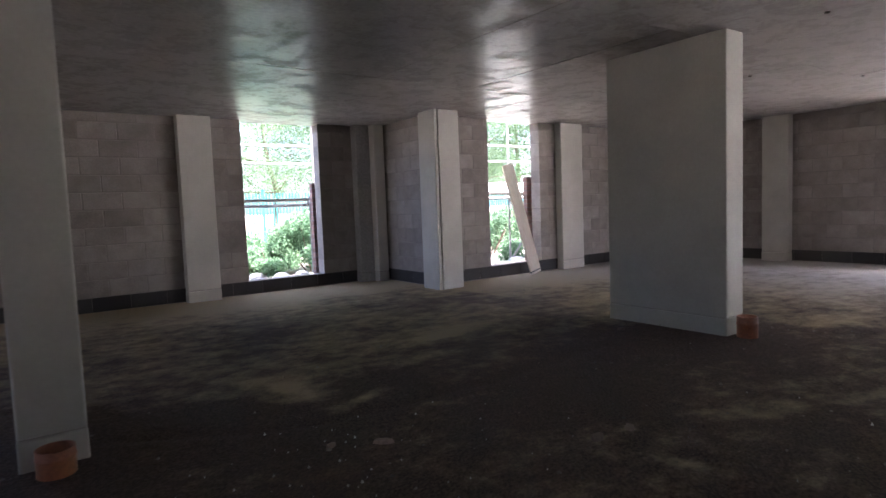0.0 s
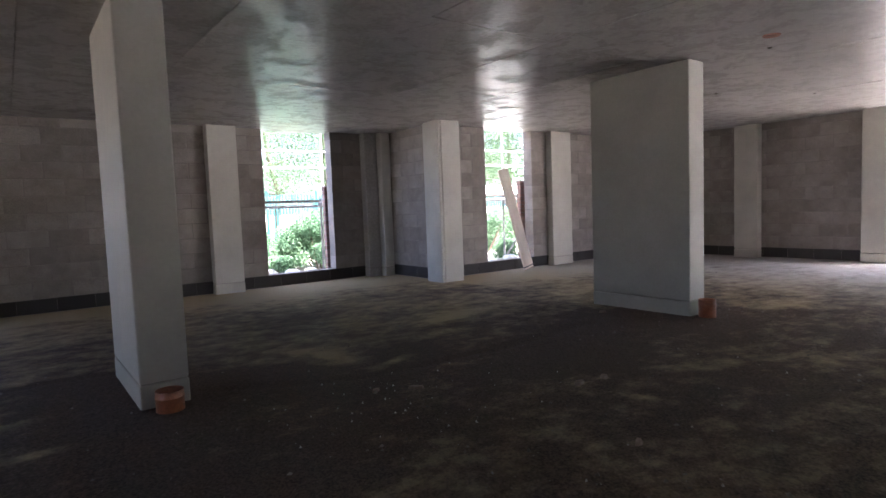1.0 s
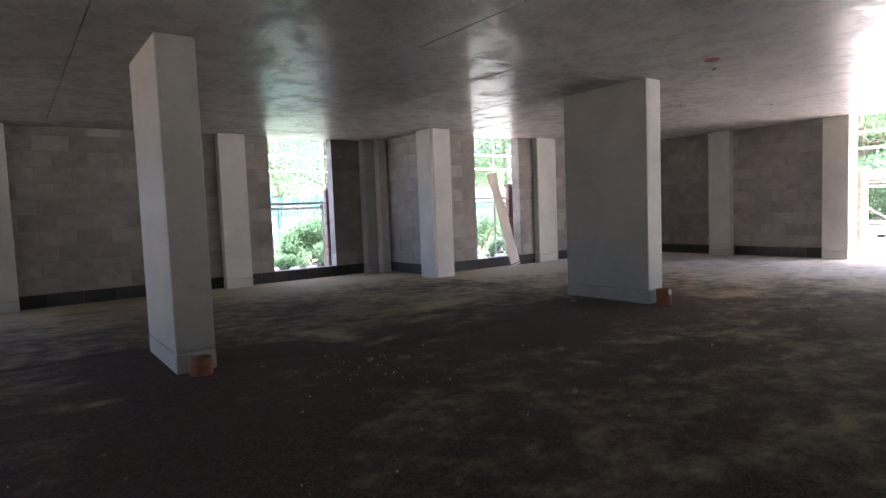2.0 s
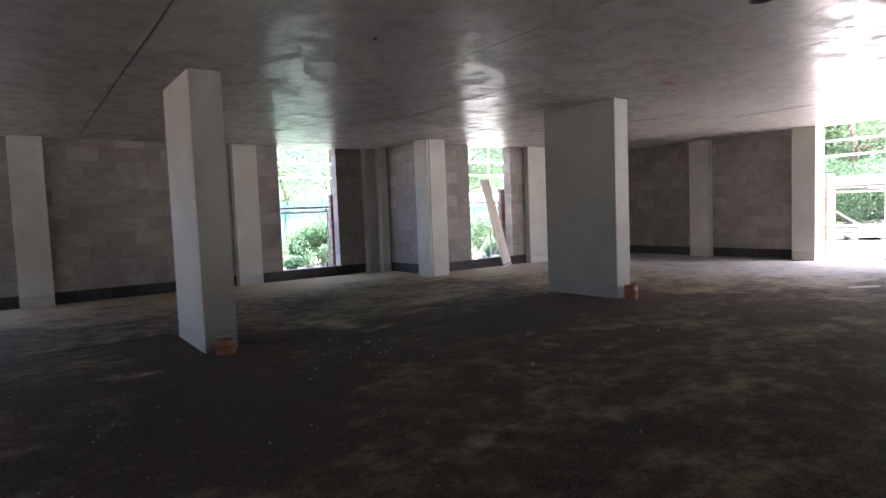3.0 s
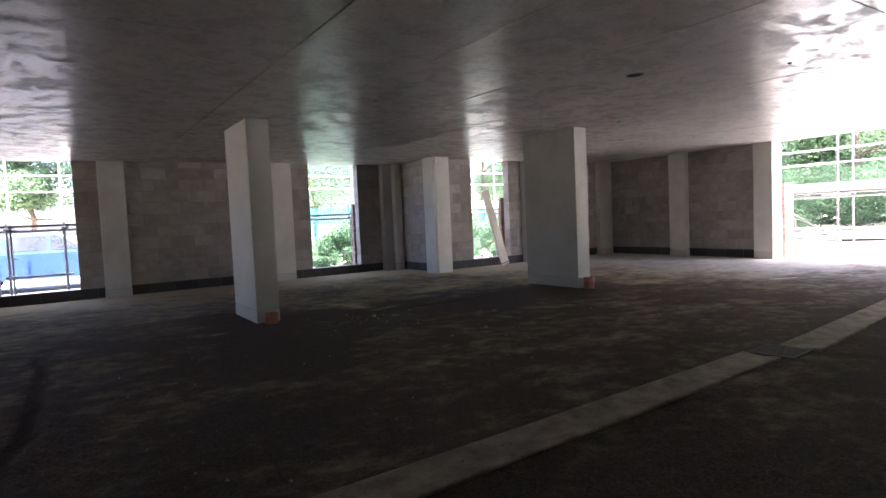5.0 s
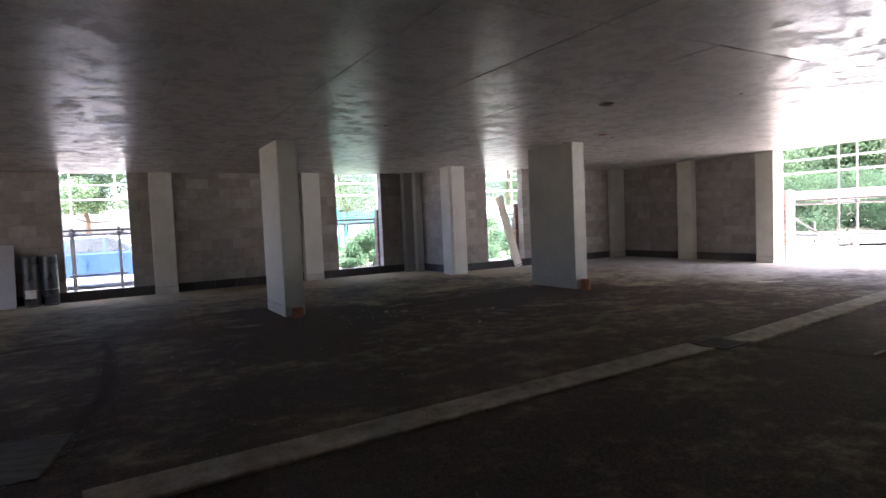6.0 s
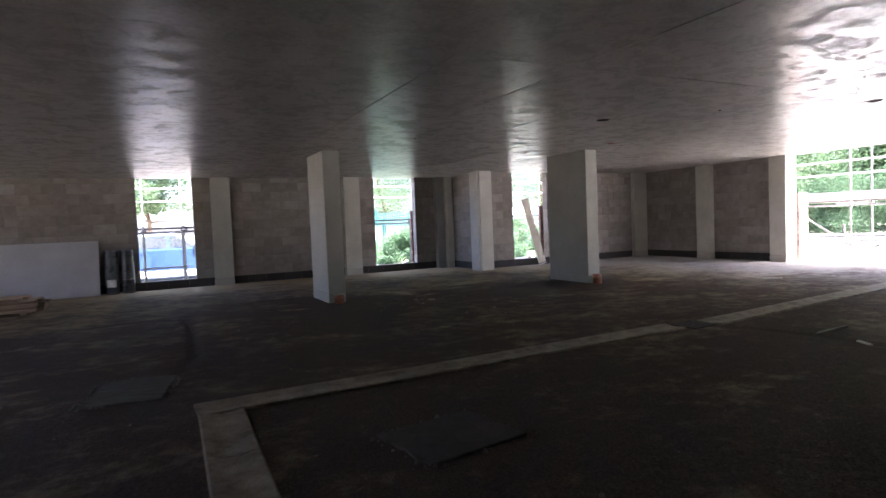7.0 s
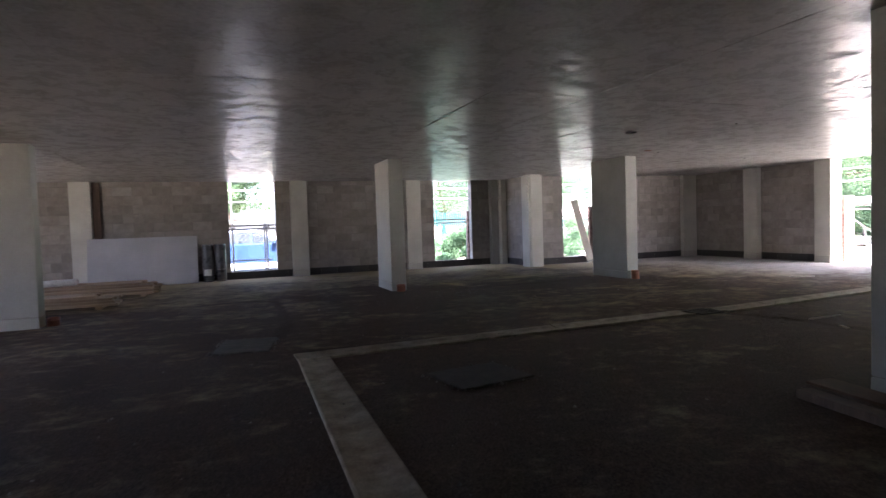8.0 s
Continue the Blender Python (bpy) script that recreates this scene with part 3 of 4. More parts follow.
def tree(name, label, at, height, spread, seed, leaves=26000, leaf=0.13, mat=None, low=0.3, wide=1.0):
    rnd = random.Random(seed)
    t = thing(name, label, "tree", at, rnd.uniform(0, 360), group="trees round the site")
    bm = bmesh.new()
    r = height * 0.022
    p = Vector((0, 0, -0.1))
    tips = []
    for k in range(5):
        q = p + Vector((rnd.uniform(-0.2, 0.2), rnd.uniform(-0.2, 0.2), height * 0.17))
        tube(p, q, r, r * 0.82, 9, bm)
        p, r = q, r * 0.82
        if k >= 1:
            for j in range(3):
                a = rnd.uniform(0, 2 * math.pi)
                e = p + Vector((math.cos(a) * spread * rnd.uniform(0.35, 0.7), math.sin(a) * spread * rnd.uniform(0.35, 0.7), height * rnd.uniform(0.0, 0.16)))
                tube(p, e, r * 0.5, r * 0.14, 6, bm)
                tips.append(e)
    tips.append(p)
    part("trunk", bm, BARK, t)
    clumps = []
    for e in tips:
        for j in range(6):
            o = Vector((rnd.gauss(0, 1), rnd.gauss(0, 1), rnd.gauss(0, 0.7))) * spread * 0.26
            q = e + o
            q.z = max(q.z, height * low)
            s = spread * wide * rnd.uniform(0.16, 0.34)
            clumps.append((q.x, q.y, q.z, s, s, s * 0.7))
    v, f = leaf_cloud(clumps, leaves, leaf, rnd)
    put_mesh("crown", v, f, mat or LEAF, t)
    return t


def shrub(label, at, rx, ry, h, seed, leaves=2600, leaf=0.13, mat=None):
    rnd = random.Random(seed)
    t = thing("shrub", label, "shrub", at, 0, group="shrubs outside")
    bm = bmesh.new()
    for k in range(9):
        a = rnd.uniform(0, 2 * math.pi)
        tube((0.1 * math.cos(a), 0.1 * math.sin(a), -0.05), (rx * 0.6 * math.cos(a), ry * 0.6 * math.sin(a), h * rnd.uniform(0.5, 0.85)), 0.018, 0.006, 5, bm)
    part("stems", bm, BARK, t)
    clumps = []
    for k in range(26):
        a, q = rnd.uniform(0, 2 * math.pi), math.sqrt(rnd.random())
        top = h * (1 - 0.55 * q * q)
        s = rnd.uniform(0.16, 0.3)
        clumps.append((rx * q * math.cos(a), ry * q * math.sin(a), rnd.uniform(0.15, 1) * top, s * rx, s * ry, s * 0.8 * h))
    v, f = leaf_cloud(clumps, leaves, leaf, rnd, 1.0)
    put_mesh("foliage", v, f, mat or LEAF_LIGHT, t)
    return t


SHRUB = "leafy bright green shrub behind pale stones"
shrub(SHRUB, (4.65, 11.6, -0.15), 1.35, 1.2, 1.35, 1, 24000, 0.06)
shrub(SHRUB, (6.3, 12.05, -0.15), 1.35, 1.2, 1.5, 2, 22000, 0.06)
shrub(SHRUB, (2.95, 12.6, -0.15), 1.1, 1.0, 1.05, 3, 14000, 0.06)
shrub(SHRUB, (5.7, 11.0, -0.15), 1.1, 0.9, 1.0, 6, 15000, 0.06)
shrub("low leafy green shrub behind pale stones", (3.75, 11.55, -0.15), 1.0, 0.8, 0.85, 8, 14000, 0.06)
shrub("dark green fern-like shrub beside the scaffold", (9.0, 10.55, -0.15), 1.3, 1.1, 1.5, 4, 20000, 0.065, LEAF_DARK)
shrub("dark green fern-like shrub beside the scaffold", (11.3, 11.4, -0.15), 1.3, 1.1, 1.4, 5, 18000, 0.065, LEAF_DARK)
TREE = "tall broadleaf tree in full summer leaf"
spots = [(3.5, 19.5, 8.5, 3.2, 11), (9.6, 20.2, 9.0, 3.6, 12), (13.2, 21.5, 7.5, 2.6, 13), (20.0, 21.0, 8.5, 3.0, 14), (0.4, 23, 10, 3.6, 15), (-3.5, 23.5, 6.2, 1.9, 16),
         (-8.0, 27, 9.5, 3.4, 17), (7.6, 21.5, 6.5, 3.2, 31), (10.9, 24.0, 8.0, 3.4, 32), (6.4, 25.0, 8.5, 3.4, 33), (16.8, 20.6, 7.5, 3.2, 34), (14.6, 23.0, 7.5, 3.2, 35), (27, 13.5, 10, 4.2, 18), (31, 8.0, 11, 4.4, 19), (32.5, 2.5, 11, 4.4, 20), (33, -3.5, 11, 4.4, 21), (33, -10, 11, 4.4, 22), (22, 18.5, 10, 4.2, 23)]
for x, y, h, s, k in spots:
    tree("broadleaf_tree", TREE, (x, y, -0.17), h, s, k, leaves=62000 if 1 < x < 18 else 28000, leaf=0.062 if 1 < x < 18 else 0.12, wide=1.5 if 1 < x < 18 else 1.15, low=0.45 if x < 1 else 0.16)


def far_woods():
    rnd = random.Random(77)
    clumps = []
    for k in range(600):
        a = radians(rnd.uniform(-30, 38))
        d = rnd.uniform(37, 45)
        s = rnd.uniform(1.2, 2.6)
        clumps.append((d * math.cos(a), d * math.sin(a) * 0.78, rnd.uniform(0.3, 10.5), s, s, s * 0.8))
    v, f = leaf_cloud(clumps, 160000, 0.28, rnd)
    ob = put_mesh("far_woods", v, f, LEAF)
    tagged(ob, "dense green woodland beyond the site", "woodland", kind="stuff")


far_woods()


def hedge():
    rnd = random.Random(31)
    clumps = []
    for k in range(420):
        y = rnd.uniform(-12, 14)
        s = rnd.uniform(0.5, 0.95)
        clumps.append((28.3 + rnd.uniform(-0.6, 0.9) - max(0, y - 7) * 0.3, y, rnd.uniform(0.1, 2.6), s, s, s * 0.8))
    v, f = leaf_cloud(clumps, 230000, 0.08, rnd)
    ob = put_mesh("hedge", v, f, LEAF_DARK)
    tagged(ob, "overgrown dark green hedge behind the yard", "hedge", kind="stuff")


hedge()


def stones():
    rnd = random.Random(5)
    shapes = []
    for k in range(5):
        bm = bmesh.new()
        bmesh.ops.create_icosphere(bm, subdivisions=2, radius=1.0)
        for v in bm.verts:
            v.co *= 1 + 0.28 * noise.noise(v.co * 1.3 + Vector((k * 7, 0, 0)))
            v.co.z *= 0.62
        me = bpy.data.meshes.new("boulder")
        bm.to_mesh(me)
        bm.free()
        me.materials.append(ROCK)
        shapes.append(me)
    for k in range(150):
        x = rnd.uniform(1.8, 6.6) if k < 110 else rnd.uniform(7.0, 11.2)
        y = rnd.uniform(8.9, 11.0) + (0 if k < 110 else -0.9)
        r = rnd.uniform(0.06, 0.18)
        ob = new("boulder", shapes[k % 5])
        ob.matrix_basis = Matrix.Translation((x, y, -0.17 + r * 0.45)) @ Euler((rnd.uniform(-0.3, 0.3), rnd.uniform(-0.3, 0.3), rnd.uniform(0, 6))).to_matrix().to_4x4() @ Matrix.Scale(r, 4)
        tagged(ob, "pale rounded garden boulder on the earth", "boulder", group="boulders by the wall")


stones()


def railings():
    fence = thing("railing_fence", "turquoise painted metal railing fence", "fence", (0, 0, -0.17))
    a, b = Vector((-1.0, 18.6, 0)), Vector((17.5, 16.2, 0))
    n = 176
    d = (b - a) / n
    for z in (0.25, 1.75):
        part("rail", tube(a + Vector((0, 0, z)), b + Vector((0, 0, z)), 0.022, sides=6), FENCE, fence)
    for k in range(n + 1):
        p = a + d * k
        post = k % 16 == 0
        r = 0.05 if post else 0.024
        part("post" if post else "bar", tube(p, p + Vector((0, 0, 2.1 if post else 1.98)), r, sides=6 if post else 5), FENCE, fence)


railings()


# ---- scaffolding along the facades ----
def coupler(p, parent):
    return part("coupler", box(p[0] - 0.045, p[0] + 0.045, p[1] - 0.045, p[1] + 0.045, p[2] - 0.045, p[2] + 0.045, 0.018), STEEL, parent, "galvanised scaffold coupler")


def scaffold(label, origin, along, length, bays, inner, outer, base=-0.17, rails=(2.12, 2.46), lift=1.36, brace=None, toe=True, low=False):
    """A tube scaffold beside a facade, with one low boarded lift. inner, outer: its rows' distances out from the origin line."""
    s = thing("scaffold", label, "scaffold", origin, 0.0 if along == "x" else 90.0)
    flip = 1 if along == "x" else -1
    R = 0.024
    row_in, row_out = inner * flip, outer * flip
    for u, shift in bays:
        for v in (row_in, row_out):
            u += shift if v == row_out else 0.0
            part("standard", tube((u, v, base), (u, v, lift + 0.1 if low and v == row_in else 5.2), R), STEEL, s)
            part("base_plate", box(u - 0.075, u + 0.075, v - 0.075, v + 0.075, base, base + 0.01), STEEL, s)
            for z in (lift - 0.02,):
                coupler((u, v, z), s)
        part("transom", tube((u + 0.06, row_in - 0.12 * flip, lift), (u + 0.06, row_out + 0.1 * flip, lift), R), STEEL, s)
    for v in (row_in, row_out):
        for z in (lift - 0.05,):
            part("ledger", tube((0, v + 0.05 * flip, z), (length, v + 0.05 * flip, z), R), STEEL, s)
    for z in rails:
        part("guard_rail", tube((0, row_out + 0.05 * flip, z), (length, row_out + 0.05 * flip, z), R), STEEL, s)
    width = (abs(row_out - row_in) - 0.04) / 5
    for z in (lift + 0.03,):
        for k in range(5):
            lo = row_in + flip * (0.03 + k * width)
            u = 0.0
            while u < length - 0.2:
                e = min(u + 3.9, length)
                y0, y1 = sorted((lo, lo + flip * (width - 0.012)))
                part("scaffold_board", box(u, e - 0.01, y0, y1, z, z + 0.038, 0.004), OLDTIMBER, s)
                u = e
    if toe:
        y0, y1 = sorted((row_out - 0.02 * flip, row_out - 0.06 * flip))
        part("toe_board", box(0, length, y0, y1, lift + 0.07, lift + 0.29, 0.004), WHITEBAND, s)
    for a, b in brace or ():
        part("brace", tube(a, b, R), STEEL, s)
    return s


SCAF = "galvanised tube scaffold with timber boards beside the facade"
scaffold(SCAF, (-6.0, NORTH, 0), "x", 11.5, ((0.2, 0), (2.47, 0), (3.39, 0), (6.0, 0), (9.58, 0.56), (11.4, 0)), 1.15, 2.2, brace=[((2.4, 1.15, 0.43), (3.5, 1.15, 0.43))], toe=False, low=True)
scaffold(SCAF, (5.0, NORTH2, 0), "x", 7.4, ((0.3, 0), (3.17, 0), (5.2, 0), (7.2, 0)), 1.15, 2.4, brace=[((3.17, 2.4, -0.1), (4.4, 2.4, 1.3)), ((3.17, 2.4, 1.3), (3.9, 2.4, 0.6))])
scaffold(SCAF, (EAST, -6.0, 0), "y", 9.6, ((0.6, 0), (3.6, 0), (7.06, 0.2), (9.4, 0)), 1.15, 2.45, brace=[((8.2, -1.12, 1.10), (6.85, -1.12, 0.20))])


# ---- things inside ----
def drain_pipe(at, r=0.082, h=0.165):
    p = thing("drain_pipe", "short orange drain pipe stub standing beside a column", "pipe", at, group="drain pipe stubs")
    prof = [(r - 0.006, -0.06), (r - 0.006, h - 0.002), (r - 0.004, h), (r - 0.001, h), (r, h - 0.003), (r, h * 0.72), (r + 0.0025, h * 0.70), (r + 0.0025, h * 0.60), (r, h * 0.58), (r, -0.06)]
    part("pipe", lathe(prof), CLAY, p, smooth=True)
    part("soil_fill", lathe([(0.0, -0.05), (r - 0.007, -0.054)]), DARKSLAB, p, "dark earth inside the pipe")
    return p


drain_pipe((-0.567, 2.54, 0), 0.084, 0.122)
drain_pipe((4.262, 1.668, 0), h=0.172)
drain_pipe((-6.07, 1.50, 0), 0.082, 0.108)


def ceiling_socket(x, y, r, label, mat):
    c = thing("ceiling_socket", label, "ceiling socket", (x, y, H), group="cast sockets in the soffit")
    part("rim", lathe([(r * 0.82, -0.001), (r * 0.84, -0.008), (r, -0.007), (r * 1.03, 0.001)], 24), mat, c)
    # flat disc; on the iron sockets its black paints the shade of a hole
    part("hole", lathe([(0.0, -0.003), (r * 0.83, -0.003)], 24), HOLE_SHADE if mat is IRON else mat, c)


ceiling_socket(2.14, -0.94, 0.085, "dark round service hole cast in the soffit", IRON)
ceiling_socket(4.70, -2.91, 0.075, "dark round service hole cast in the soffit", IRON)
ceiling_socket(4.05, 0.97, 0.07, "orange capped pipe socket in the soffit", CLAY)
for x, y in ((4.47, 1.17), (6.32, 2.65), (7.65, 1.97), (3.2, -1.9), (0.3, 1.1)):
    ceiling_socket(x, y, 0.02, "small dark fixing socket in the soffit", IRON)


def leaning_plank():
    p = thing("scaffold_plank", "pale timber plank leaning in the window opening", "plank", (6.31, 6.17, 0))
    L, w, t = 1.87, 0.225, 0.038
    ob = part("board", box(-w / 2, w / 2, -t / 2, t / 2, 0, L, 0.003), PALETIMBER, p)
    ob.matrix_basis = Euler((radians(-5.0), radians(-13.5), radians(0))).to_matrix().to_4x4() @ Matrix.Translation((0, 0, 0.02))
    for z in (0.03,):
        b = part("end_band", box(-w / 2 - 0.002, w / 2 + 0.002, -t / 2 - 0.002, t / 2 + 0.002, z, z + 0.025), STEEL, p, "galvanised end band")
        b.matrix_basis = ob.matrix_basis.copy()


leaning_plank()


def plasterboard():
    p = thing("plasterboard_sheets", "two pale grey plasterboard sheets leaning against the wall", "plasterboard", (-5.59, 7.47, 0))
    for k, (off, dx) in enumerate(((0.0, 0.0), (0.016, -0.03))):
        ob = part("sheet", box(-1.2, 1.2, -0.0065, 0.0065, 0.0, 1.2, 0.002), BOARD, p)
        ob.matrix_basis = pose(dx, off, 0.0, -11.5, 0, 0)


plasterboard()
batten = part("timber_batten", box(-0.085, 0.085, -0.03, 0.03, 0, H - 0.02, 0.004), DARKWOOD)
batten.location = (-6.60, NORTH - 0.036, 0)
tagged(batten, "dark brown timber batten standing against the block wall", "timber")


def wrap_roll(x, y, label, has_label):
    p = thing("insulation_roll", label, "roll", (x, y, 0), group="insulation rolls")
    r, h = 0.135, 0.95
    prof = [(0.0, 0.0), (r * 0.9, 0.0), (r, 0.02), (r * 1.01, h * 0.3), (r * 0.985, h * 0.34), (r * 1.01, h * 0.4), (r, h * 0.7), (r * 0.985, h * 0.73), (r, h - 0.03), (r * 0.9, h), (0.05, h), (0.04, h - 0.05), (0.0, h - 0.06)]
    part("roll", lathe(prof, 28), FOIL, p, smooth=True)
    for z in (0.02, 0.30, 0.93):
        part("band", lathe([(r + 0.001, z), (r + 0.005, z + 0.004), (r + 0.005, z + 0.012), (r + 0.001, z + 0.016)], 28), STEEL, p, "pale strap")
    if has_label:
        bm = bmesh.new()
        n = 8
        prev = None
        for k in range(n + 1):
            a = radians(-135 + 80 * k / n)
            pair = [bm.verts.new(((r + 0.006) * math.cos(a), (r + 0.006) * math.sin(a), z)) for z in (0.16, 0.32)]
            if prev:
                bm.faces.new((prev[0], pair[0], pair[1], prev[1]))
            prev = pair
        part("paper_label", bm, PAPER, p, "pale paper label")


wrap_roll(-4.16, 7.62, "dark plastic-wrapped insulation roll with a paper label", True)
wrap_roll(-3.86, 7.66, "dark plastic-wrapped insulation roll standing on end", False)


def timber_stack(label, at, length, rows, width, cols, seed):
    rnd = random.Random(seed)
    p = thing("timber_stack", label, "timber stack", at, group="timber stacks")
    z = 0.0
    for b in (0.25, length * 0.5, length - 0.3):
        part("bearer", box(-b - 0.05, -b + 0.05, 0, width * cols, 0.0, 0.05, 0.003), TIMBER, p)
    z = 0.05
    for r in range(rows):
        for c in range(cols):
            e = rnd.uniform(-0.10, 0.05) - (0.25 if r == rows - 1 else 0)
            part("plank", box(-length + rnd.uniform(-0.1, 0.1), e, c * width + 0.004, (c + 1) * width - 0.004, z, z + 0.044, 0.004), TIMBER, p)
        z += 0.048
    return p


timber_stack("stack of sawn brown timber boards on bearers", (-5.07, 4.83, 0), 3.0, 5, 0.2, 4, 1)
timber_stack("low stack of sawn brown timber boards on bearers", (-5.54, 3.05, 0), 2.4, 4, 0.2, 3, 2)


# dished drainage channel, in precast lengths
def channel_run(a, b, width, label, group):
    a, b = Vector((*a, 0)), Vector((*b, 0))
    run = (b - a)
    total = run.length
    d = run.normalized()
    side = Vector((-d.y, d.x, 0))
    t = thing("drainage_channel", label, "drainage channel", a, 0, group)
    count = max(1, round(total / 0.915))
    prof = [(-0.5, -0.05), (-0.5, 0.010), (-0.46, 0.016), (-0.3, 0.012), (-0.12, 0.002), (0.12, 0.002), (0.3, 0.012), (0.46, 0.016), (0.5, 0.010), (0.5, -0.05)]
    rnd = random.Random(label + str(a))
    for k in range(count):
        s0, s1 = total * k / count + 0.003, total * (k + 1) / count - 0.003
        dz = rnd.uniform(-0.001, 0.002)
        v, f = [], []
        for s in (s0, s1):
            for u, z in prof:
                v.append(d * s + side * (u * width) + Vector((0, 0, z + dz)))
        n = len(prof)
        for i in range(n - 1):
            f.append((i, i + 1, n + i + 1, n + i))
        f += [tuple(range(n)), tuple(range(2 * n - 1, n - 1, -1))]
        put_mesh("channel_unit", v, f, CHANNEL, t)
    return t


CH = "pale dished concrete drainage channel set in the floor"
channel_run((-3.105, -2.455), (1.91, -2.265), 0.31, CH, "drainage channels")
channel_run((2.37, -2.345), (10.0, -1.62), 0.31, CH, "drainage channels")
channel_run((-2.945, -2.613), (-3.12, -9.5), 0.305, CH, "drainage channels")


def gully():
    g = thing("gully_grate", "dark cast iron gully grate between the channels", "drain grate", (2.14, -2.30, 0), 4)
    for x0, x1, y0, y1 in ((-0.19, 0.19, -0.18, -0.155), (-0.19, 0.19, 0.155, 0.18), (-0.19, -0.165, -0.155, 0.155), (0.165, 0.19, -0.155, 0.155)):
        part("frame_bar", box(x0, x1, y0, y1, -0.03, 0.012, 0.002), IRON, g)
    for k in range(9):
        x = -0.15 + k * 0.0375
        part("grate_bar", box(x - 0.009, x + 0.009, -0.155, 0.155, -0.02, 0.009, 0.002), IRON, g)


gully()


def cover(label, at, turn, sx, sy, mat, name="manhole_cover", thick=0.012, ragged=0.004):
    """A slab with worn, uneven edges over a dark frame, and crumbs of rubble along its rim."""
    rnd = random.Random(name)
    c = thing(name, label, "floor cover", at, turn, group="floor covers")
    edge = []
    n = 14
    for (ax, ay), (bx, by) in (((-1, -1), (1, -1)), ((1, -1), (1, 1)), ((1, 1), (-1, 1)), ((-1, 1), (-1, -1))):
        for k in range(n):
            f = k / n
            edge.append(((ax + (bx - ax) * f) * sx / 2 + rnd.uniform(-ragged, ragged), (ay + (by - ay) * f) * sy / 2 + rnd.uniform(-ragged, ragged)))
    bm = bmesh.new()
    low = [bm.verts.new((x, y, -0.006)) for x, y in edge]
    mid = [bm.verts.new((x, y, thick - 0.003)) for x, y in edge]
    top = [bm.verts.new((x * 0.985, y * 0.985, thick)) for x, y in edge]
    m = len(edge)
    for i in range(m):
        j = (i + 1) % m
        bm.faces.new((low[i], low[j], mid[j], mid[i]))
        bm.faces.new((mid[i], mid[j], top[j], top[i]))
    bm.faces.new(top)
    bm.faces.new(low[::-1])
    part("slab", bm, mat, c)
    part("rim", box(-sx / 2 - 0.012, sx / 2 + 0.012, -sy / 2 - 0.012, sy / 2 + 0.012, -0.03, -0.0065, 0.003), IRON, c)
    for k in range(40):
        x, y = rnd.choice(edge)
        r = 0.005 + 0.016 * rnd.random() ** 2
        x, y = x * (1.04 + 0.12 * rnd.random()), y * (1.04 + 0.12 * rnd.random())
        lump = tube((x, y, -0.004), (x, y, r * 0.9), r, r * 0.45, 5)
        part("crumb", lump, GRIT, c)
    return c


cover("dull grey board laid over a floor opening", (-3.535, -1.545, 0), -11, 0.58, 0.76, SHEETMETAL, "cover_board", 0.010, 0.009)
cover("dark square cover board on the asphalt floor", (-1.775, -3.86, 0), 9, 0.68, 0.58, DARKSLAB, "manhole_cover", 0.012, 0.009)

sheets = thing("plywood_sheets", "brown plywood sheet on brown timbers beside a column", "plywood", (-0.02, -5.40, 0), -97)
part("sheet", box(-0.08, 1.62, 0.09, 0.31, 0.06, 0.08, 0.002), BROWNPLY, sheets)
part("bearer", box(0, 1.9, -0.075, 0.05, 0.0, 0.058, 0.004), DARKWOOD, sheets)
part("bearer", box(0.05, 1.6, 0.22, 0.29, 0.0, 0.058, 0.003), DARKWOOD, sheets)


